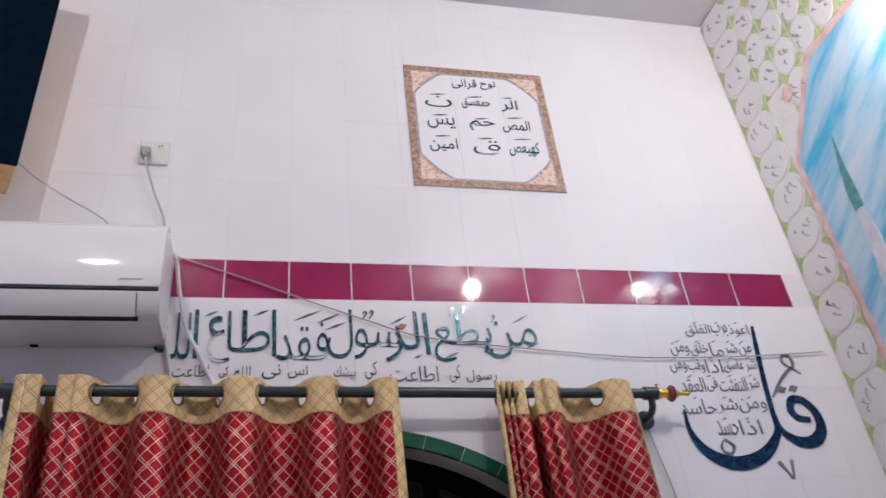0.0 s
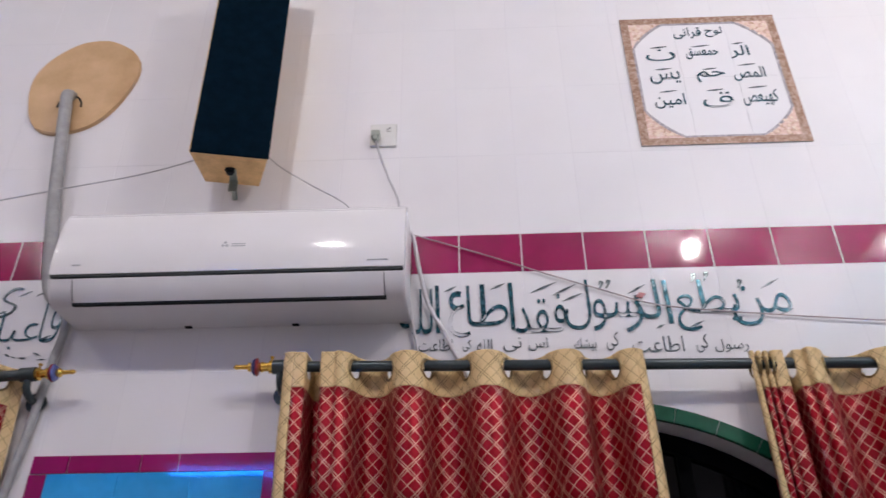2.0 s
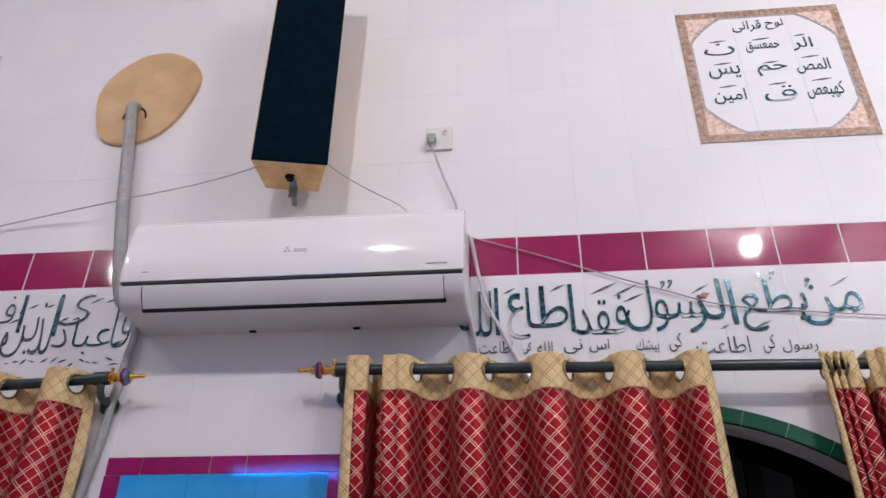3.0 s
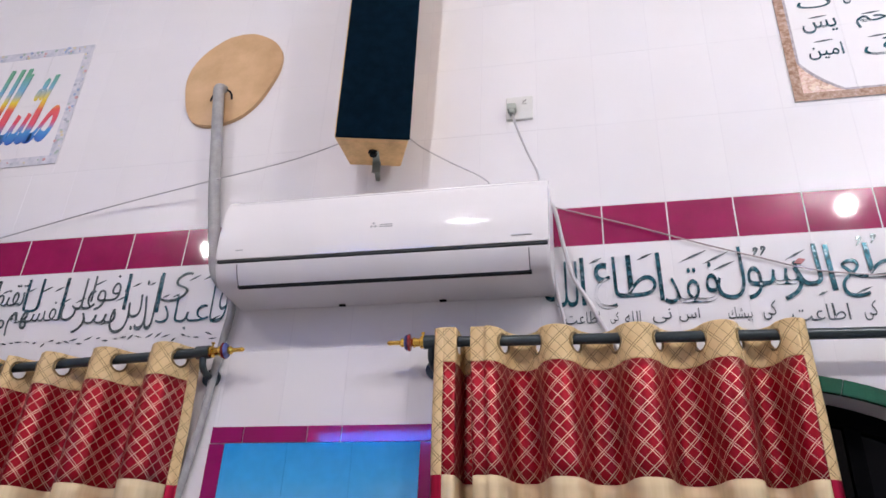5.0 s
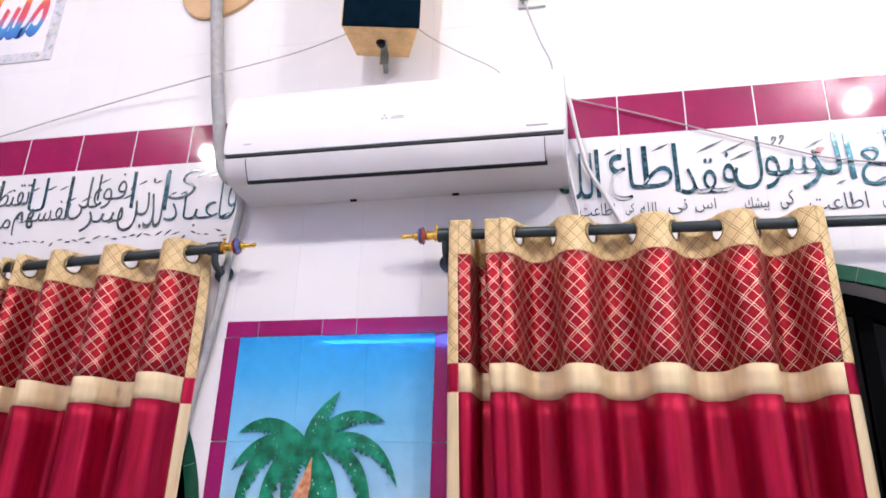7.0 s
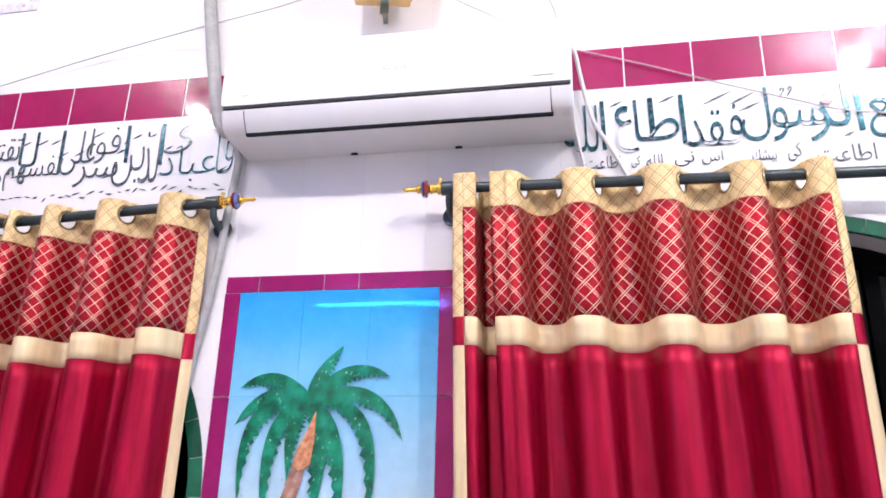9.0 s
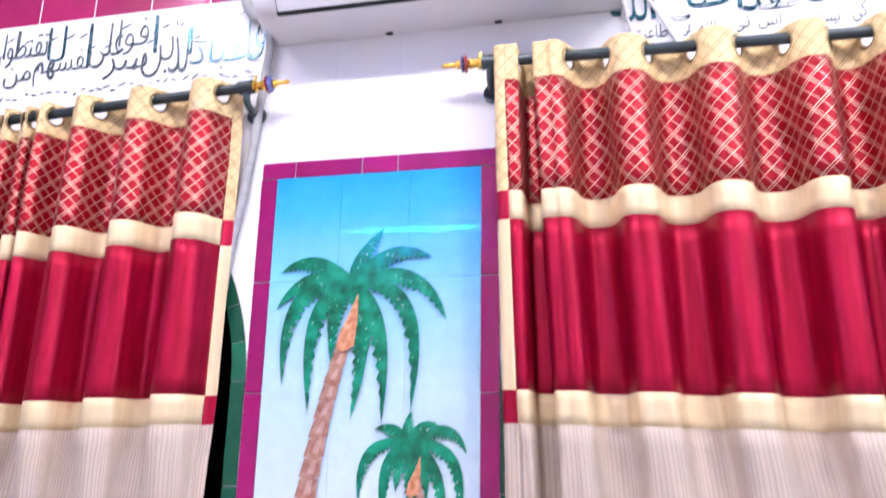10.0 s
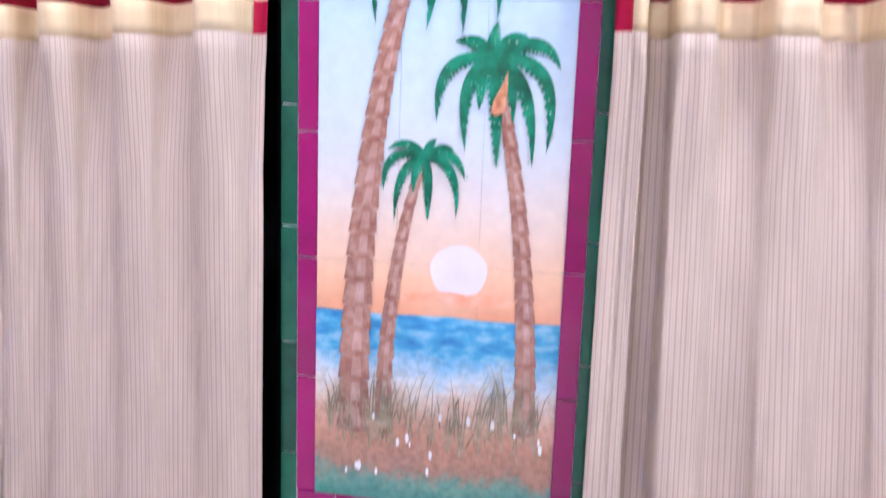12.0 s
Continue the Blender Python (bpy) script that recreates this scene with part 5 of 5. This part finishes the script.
def praise_panel():
    base = empty("tile_inscription", (-2.43, 0, 3.325))
    X0, X1, Z0, Z1 = -2.705, -2.11, 3.315, 3.945
    ox, oz = base.location.x, base.location.z

    def add(name, bm, mat, label=""):
        bm.transform(Matrix.Translation((-ox, 0, -oz)))
        return part(name, bm, mat, base, label)
    for i in range(3):
        for j in range(2):
            w, h = (X1 - X0) / 3, (Z1 - Z0) / 2
            add("tile", box(bmesh.new(), X0 + i * w + 0.0008, X0 + (i + 1) * w - 0.0008, -0.004, 0.006, Z0 + j * h + 0.0008, Z0 + (j + 1) * h - 0.0008), WHITE_TILE)
    rng = random.Random(6)
    f = 0.042
    for o in ([(X0, Z0), (X1, Z0), (X1, Z0 + f), (X0, Z0 + f)], [(X0, Z1 - f), (X1, Z1 - f), (X1, Z1), (X0, Z1)], [(X0, Z0 + f), (X0 + f, Z0 + f), (X0 + f, Z1 - f), (X0, Z1 - f)], [(X1 - f, Z0 + f), (X1, Z0 + f), (X1, Z1 - f), (X1 - f, Z1 - f)]):
        add("border", prism(bmesh.new(), o, -0.0052, -0.0042), BORDER_GREY, "pale flowered border")
    bms = [bmesh.new() for _ in PALE]
    for k in range(150):
        t = rng.random() * 4
        s, q = int(t), t - int(t)
        d = rng.uniform(0.005, f - 0.005)
        x, z = ((X0 + q * (X1 - X0), Z0 + d), (X0 + q * (X1 - X0), Z1 - d), (X0 + d, Z0 + q * (Z1 - Z0)), (X1 - d, Z0 + q * (Z1 - Z0)))[s]
        r = rng.uniform(0.003, 0.008)
        prism(bms[k % 5], [(x + r * math.cos(a), z + r * math.sin(a)) for a in [p * math.pi / 3 for p in range(6)]], -0.0062 - 0.000008 * k, -0.005)
    for bm, m in zip(bms, PALE):
        tagged(add("border_flowers", bm, m), kind="stuff")
    for i, (t, a, b, c, d) in enumerate((("ما", -2.33, -2.20, 3.43, 3.79), ("شا", -2.465, -2.295, 3.43, 3.81), ("الله", -2.655, -2.455, 3.43, 3.84))):
        ob = word_part(t, a, b, c, d, RAINBOW, base, 0.007 + 0.0012 * i, 0.012, slant=0.075)
    return tagged(base, "white tile panel with rainbow coloured calligraphy", "inscription")


BORDER_GREY = layered("printed_pale_border", (0.50, 0.52, 0.58), (0.62, 0.62, 0.68), (0.72, 0.70, 0.74), 40.0, 0.2)


def rainbow():
    m, nt, b = nodes_of("rainbow_enamel")
    s = nt.nodes.new("ShaderNodeSeparateXYZ")
    nt.links.new(nt.nodes.new("ShaderNodeNewGeometry").outputs["Position"], s.inputs[0])
    k = math_node(nt, "DIVIDE", math_node(nt, "SUBTRACT", math_node(nt, "ADD", s.outputs[2], math_node(nt, "MULTIPLY", noise_of(nt, 9.0), 0.08)), 3.47), 0.40)
    col = ramp(nt, k, [(0.0, (0.05, 0.14, 0.50)), (0.16, (0.08, 0.30, 0.62)), (0.26, (0.70, 0.10, 0.16)), (0.42, (0.72, 0.12, 0.10)), (0.55, (0.80, 0.62, 0.06)), (0.72, (0.20, 0.42, 0.62)), (0.9, (0.16, 0.40, 0.26))])
    nt.links.new(col, b.inputs["Base Color"])
    b.inputs["Roughness"].default_value = 0.15
    bump(nt, b, noise_of(nt, 90.0), 0.1, 0.001)
    return m


RAINBOW = rainbow()
praise_panel()


# ---- east wall: floral border tiles and shrine mural ----
def east_mural():
    base = empty("east_mural", (EAST, -0.9, 2.0))
    FX = EAST

    def add(name, bm, mat, label=""):
        bm.transform(Matrix.Translation((-EAST, 0.9, -2.0)))
        return part(name, bm, mat, base, label)

    def plate(outline, x0, x1):
        bm = bmesh.new()
        a = [bm.verts.new((x0, y, z)) for y, z in outline]
        b = [bm.verts.new((x1, y, z)) for y, z in outline]
        bm.faces.new(a)
        bm.faces.new(b[::-1])
        for i in range(len(a)):
            bm.faces.new((a[i], a[(i + 1) % len(a)], b[(i + 1) % len(a)], b[i]))
        return bm
    rng = random.Random(21)
    def oval(cy, cz, ry, rz, x0, x1, n=24):
        return plate([(cy + ry * math.cos(k * 2 * math.pi / n), cz + rz * math.sin(k * 2 * math.pi / n)) for k in range(n)], x0, x1)

    def line(pts, r, x0, x1):
        """A thin pen line on the wall through (y, z) places."""
        path = smooth_path([(0, y, z) for y, z in pts], 4)
        left, right = [], []
        for i, p in enumerate(path):
            d = (path[min(i + 1, len(path) - 1)] - path[max(i - 1, 0)]).normalized()
            w = r * (0.4 + 0.6 * math.sin(math.pi * (i + 0.5) / len(path)))
            left.append((p.y - d.z * w, p.z + d.y * w))
            right.append((p.y + d.z * w, p.z - d.y * w))
        return plate(left + right[::-1], x0, x1)

    def medallion(y1, z, wide, tall):
        """One border tile: an oval with a few pen lines, green leaves in the corners."""
        y0 = y1 - wide
        add("border_tile", plate([(y1, z + 0.0006), (y0 + 0.0006, z + 0.0006), (y0 + 0.0006, z + tall - 0.0006), (y1, z + tall - 0.0006)], FX - 0.004, FX + 0.006), FLORAL_TILE)
        cy, cz = (y0 + y1) / 2, z + tall / 2
        for c, e, sy, sz in ((y1, z, -1, 1), (y0, z, 1, 1), (y1, z + tall, -1, -1), (y0, z + tall, 1, -1)):
            k = rng.uniform(0.8, 1.1)
            add("leaf", plate([(c + sy * 0.003, e + sz * 0.002), (c + sy * 0.040 * k, e + sz * 0.002), (c + sy * 0.020, e + sz * 0.018), (c + sy * 0.003, e + sz * 0.052 * k)], FX - 0.0062, FX - 0.0036), LEAF_GREEN)
        add("medallion_rim", oval(cy, cz, wide * 0.455, tall * 0.478, FX - 0.0066, FX - 0.0036), RIM_GREY)
        add("medallion", oval(cy, cz, wide * 0.44, tall * 0.465, FX - 0.0074, FX - 0.0036), WHITE_TILE)
        for k in range(4):
            y, q = cy + rng.uniform(-0.30, 0.30) * wide, cz + rng.uniform(-0.24, 0.24) * tall
            ln, an = rng.uniform(0.02, 0.05), rng.uniform(0.7, 1.7)
            dy, dz = ln * math.cos(an), ln * math.sin(an)
            add("bar", line([(y - dy / 2, q - dz / 2), (y + 0.008, q), (y + dy / 2, q + dz / 2), (y + dy / 2 + 0.010, q + dz / 2 - 0.008)], 0.0028, FX - 0.0084, FX - 0.005), SPRIG_GREY)

    pitch = 0.1665
    for k in range(17):
        z = 1.66 + pitch * k
        if z + pitch < CEIL:
            medallion(-0.002, z, 0.188, pitch)
    for row in range(6):
        for col in range(8):
            ya, za = -0.1905 - 0.12 * col, 3.325 + pitch * row
            if za + pitch < CEIL and za > 3.325 + 0.09 * (2.2 - col) + (0.21 if col > 1 else 0.05):
                medallion(ya, za, 0.12, pitch)
    m0, m1, mz0, mz1 = -0.225, -2.6, 1.2, 3.62
    cut = 0.30
    add("border_ground", plate([(-0.192, 3.0), (-0.192, 3.66), (-1.2, 3.66), (-1.2, 3.0)], FX - 0.0032, FX + 0.006), FLORAL_TILE)
    edge = [(m0 + 0.028, mz0)]
    for k in range(60):
        z = mz0 + (mz1 - cut - mz0) * k / 59
        edge.append((m0 + 0.026 + 0.006 * math.sin(k * 1.9), z))
    for k in range(14):
        t = k / 13
        edge.append((m0 + 0.02 - (cut * 0.8) * t + 0.005 * math.sin(k * 2.1), mz1 - cut + 0.01 + (cut + 0.02) * t))
    edge += [(m1, mz1 + 0.03), (m1, mz0)]
    add("pink_edge", plate(edge, FX - 0.0082, FX + 0.006), PINK_EDGE, "pink painted edge")
    add("sky", plate([(m0, mz0), (m0, mz1 - cut), (m0 - cut * 0.8, mz1), (m1, mz1), (m1, mz0)], FX - 0.0092, FX - 0.003), EAST_SKY, "blue painted sky with white streaks")
    yy = -0.375
    bm = plate([(yy - 0.05, 1.2), (yy - 0.042, 2.75), (yy - 0.03, 2.79), (yy - 0.03, 2.86), (yy - 0.012, 2.98), (yy + 0.012, 2.98), (yy + 0.03, 2.86), (yy + 0.03, 2.79), (yy + 0.042, 2.75), (yy + 0.05, 1.2)], FX - 0.0115, FX - 0.006)
    add("painted_minaret", bm, MINARET)
    add("painted_spire", plate([(yy - 0.022, 2.98), (yy - 0.024, 3.05), (yy - 0.022, 3.14), (yy - 0.03, 3.29), (yy + 0.006, 3.14), (yy + 0.02, 3.05), (yy + 0.02, 2.98)], FX - 0.0115, FX - 0.006), LEAF_DARK)
    # a small rose where the border turns
    for k in range(5):
        a = k * 2 * math.pi / 5
        add("painted_petal", oval(-0.305 + 0.018 * math.cos(a), 3.60 + 0.02 * math.sin(a), 0.016, 0.018, FX - 0.0100 - 0.0002 * k, FX - 0.006, 10), PINK_EDGE)
    return tagged(base, "blue sky shrine mural with flowered tile border", "mural")


FLORAL_TILE = layered("flowered_border_tile", (0.76, 0.75, 0.70), (0.82, 0.80, 0.79), (0.84, 0.82, 0.83), 24.0, 0.15)
SPRIG_GREY = layered("painted_grey_sprig", (0.22, 0.25, 0.24), (0.34, 0.37, 0.35), (0.5, 0.52, 0.5), 60.0, 0.2)
LEAF_GREEN = layered("painted_sprig", (0.42, 0.52, 0.20), (0.52, 0.61, 0.30), (0.64, 0.69, 0.44), 40.0, 0.2)
RIM_GREY = layered("painted_grey_rim", (0.68, 0.68, 0.66), (0.73, 0.73, 0.71), (0.77, 0.77, 0.76), 40.0, 0.2)
LEAF_DARK = layered("painted_spire_green", (0.04, 0.22, 0.24), (0.07, 0.30, 0.32), (0.12, 0.38, 0.40), 40.0, 0.2)
PINK_EDGE = layered("painted_pink_edge", (0.74, 0.38, 0.38), (0.78, 0.52, 0.50), (0.82, 0.66, 0.64), 20.0, 0.2)
EAST_SKY = layered("painted_streaky_sky", (0.05, 0.46, 0.74), (0.42, 0.66, 0.82), (0.64, 0.74, 0.84), 3.4, 0.15, stretch=(1, 0.7, 3.4), turn=0.5)
MINARET = layered("painted_minaret", (0.52, 0.56, 0.66), (0.64, 0.66, 0.74), (0.74, 0.74, 0.80), 16.0, 0.2)
east_mural()


# ---- wall tiles, piece by piece ----
RISE_WEST = {BAND0: 0.014, BAND1: 0.020}    # the red band sits higher west of the air conditioner


def wall_tiles():
    shared = {}
    far = bmesh.new()
    blocked = ((0.64, 1.228, 3.285, 3.908), (-2.705, -2.11, 3.315, 3.945), (PX0 - BORDER, PX1 + BORDER, PZ0 - BORDER, PZ1 + BORDER))
    levels = [(0.02, 0.335), (0.335, 0.64), (0.64, 0.948), (0.948, 1.255), (1.255, 1.563), (1.563, 1.87), (1.87, 2.178), (2.178, 2.485), (2.485, BAND0), (BAND0, BAND1), (BAND1, 3.268), (3.268, 3.58), (3.58, 3.89), (3.89, 4.2), (4.2, CEIL)]
    count = 0
    first, last = math.floor(WEST / TW), math.ceil(EAST / TW)
    for z0, z1 in levels:
        red = z0 == BAND0
        g = 0.0020 if red else 0.0006
        for i in range(first, last):
            x0, x1 = max(i * TW, WEST), min((i + 1) * TW, EAST)
            if red and x0 >= 1.99:
                continue
            if red and x1 > 1.99:
                x1 = 2.025
            za, zb = z0, z1
            if x0 < -1.1:
                za, zb = z0 + RISE_WEST.get(z0, 0.0), z1 + RISE_WEST.get(z1, 0.0)
                if red:
                    x0, x1 = max(-1.018 + (x0 + 1.0) * 1.08, WEST), -1.018 + (x1 + 1.0) * 1.08
                    if x1 <= WEST:
                        continue
            rects = [(x0, x1, za, zb)]
            for a, b, c, d in blocked:
                nxt = []
                for r0, r1, s0, s1 in rects:
                    if r1 <= a or r0 >= b or s1 <= c or s0 >= d:
                        nxt.append((r0, r1, s0, s1))
                        continue
                    if r0 < a:
                        nxt.append((r0, a, s0, s1))
                    if r1 > b:
                        nxt.append((b, r1, s0, s1))
                    m0, m1 = max(r0, a), min(r1, b)
                    if s0 < c:
                        nxt.append((m0, m1, s0, c))
                    if s1 > d:
                        nxt.append((m0, m1, d, s1))
                rects = nxt
            for r0, r1, s0, s1 in rects:
                if r1 - r0 < 0.006 or s1 - s0 < 0.006:
                    continue
                out = None
                for cx in ARCHES:
                    if r1 <= cx - HALF or r0 >= cx + HALF or s1 <= SILL:
                        continue
                    xs = sorted({r0, r1, *[r0 + (r1 - r0) * k / 6 for k in range(7)], *[e for e in (cx - HALF, cx + HALF) if r0 < e < r1]})
                    lo = []
                    for x in xs:
                        t = arch_top(x, cx)
                        lo.append(s0 if t is None else min(s1, max(s0, t)))
                    if all(v <= s0 + 1e-6 for v in lo) and abs(r0 - cx) > 0 and s0 >= SPRING:
                        continue
                    out = (xs, lo, cx)
                name = "crimson_tile" if red else "white_tile"
                mat = RED_TILE if red else WHITE_TILE
                near = -2.75 < r0 and s0 > 1.8 and count < 296
                if out:
                    xs, lo, cx = out
                    runs, cur = [], []
                    for k in range(len(xs) - 1):
                        mid = (xs[k] + xs[k + 1]) / 2
                        inside = abs(mid - cx) < HALF
                        l0, l1 = (lo[k], lo[k + 1]) if inside else (s0, s0)
                        if inside and s0 < SPRING and arch_top(xs[k], cx) is None:
                            l0 = min(s1, max(s0, SPRING))
                        if inside and s0 < SPRING and arch_top(xs[k + 1], cx) is None:
                            l1 = min(s1, max(s0, SPRING))
                        if s1 - min(l0, l1) > 0.003:
                            runs.append((xs[k], xs[k + 1], l0, l1))
                    if not runs:
                        continue
                    bm = bmesh.new() if near else far
                    for a, b, l0, l1 in runs:
                        prism(bm, [(a + (g if a == r0 else 0), l0 + g), (b - (g if b == r1 else 0), l1 + g), (b - (g if b == r1 else 0), s1 - g), (a + (g if a == r0 else 0), s1 - g)], 0.0, 0.008)
                    if near:
                        part(name, bm, mat, wall_north)
                        count += 1
                    continue
                if not near and not red:
                    prism(far, [(r0 + g, s0 + g), (r1 - g, s0 + g), (r1 - g, s1 - g), (r0 + g, s1 - g)], 0.0, 0.008)
                    continue
                key = (round(r1 - r0, 4), round(s1 - s0, 4), red)
                if key not in shared:
                    bm = box(bmesh.new(), g, r1 - r0 - g, 0.0, 0.008, g, s1 - s0 - g)
                    es = [e for e in bm.edges if all(abs(v.co.y) < 1e-6 for v in e.verts)]
                    bmesh.ops.bevel(bm, geom=es, offset=0.0004, segments=1, affect="EDGES")
                    me = bpy.data.meshes.new(name)
                    bmesh.ops.recalc_face_normals(bm, faces=bm.faces[:])
                    bm.to_mesh(me)
                    bm.free()
                    me.materials.append(mat)
                    shared[key] = me
                ob = new(name, shared[key])
                ob.parent = wall_north
                tilt = random.uniform(-0.0001, 0.0001)
                ob.location = (r0, tilt, s0)
                ob.rotation_euler = (random.uniform(-0.0008, 0.0008), 0, random.uniform(-0.0008, 0.0008))
                count += 1
    rest = part("white_tiles", far, WHITE_TILE, wall_north)
    tagged(rest, kind="stuff")


wall_tiles()
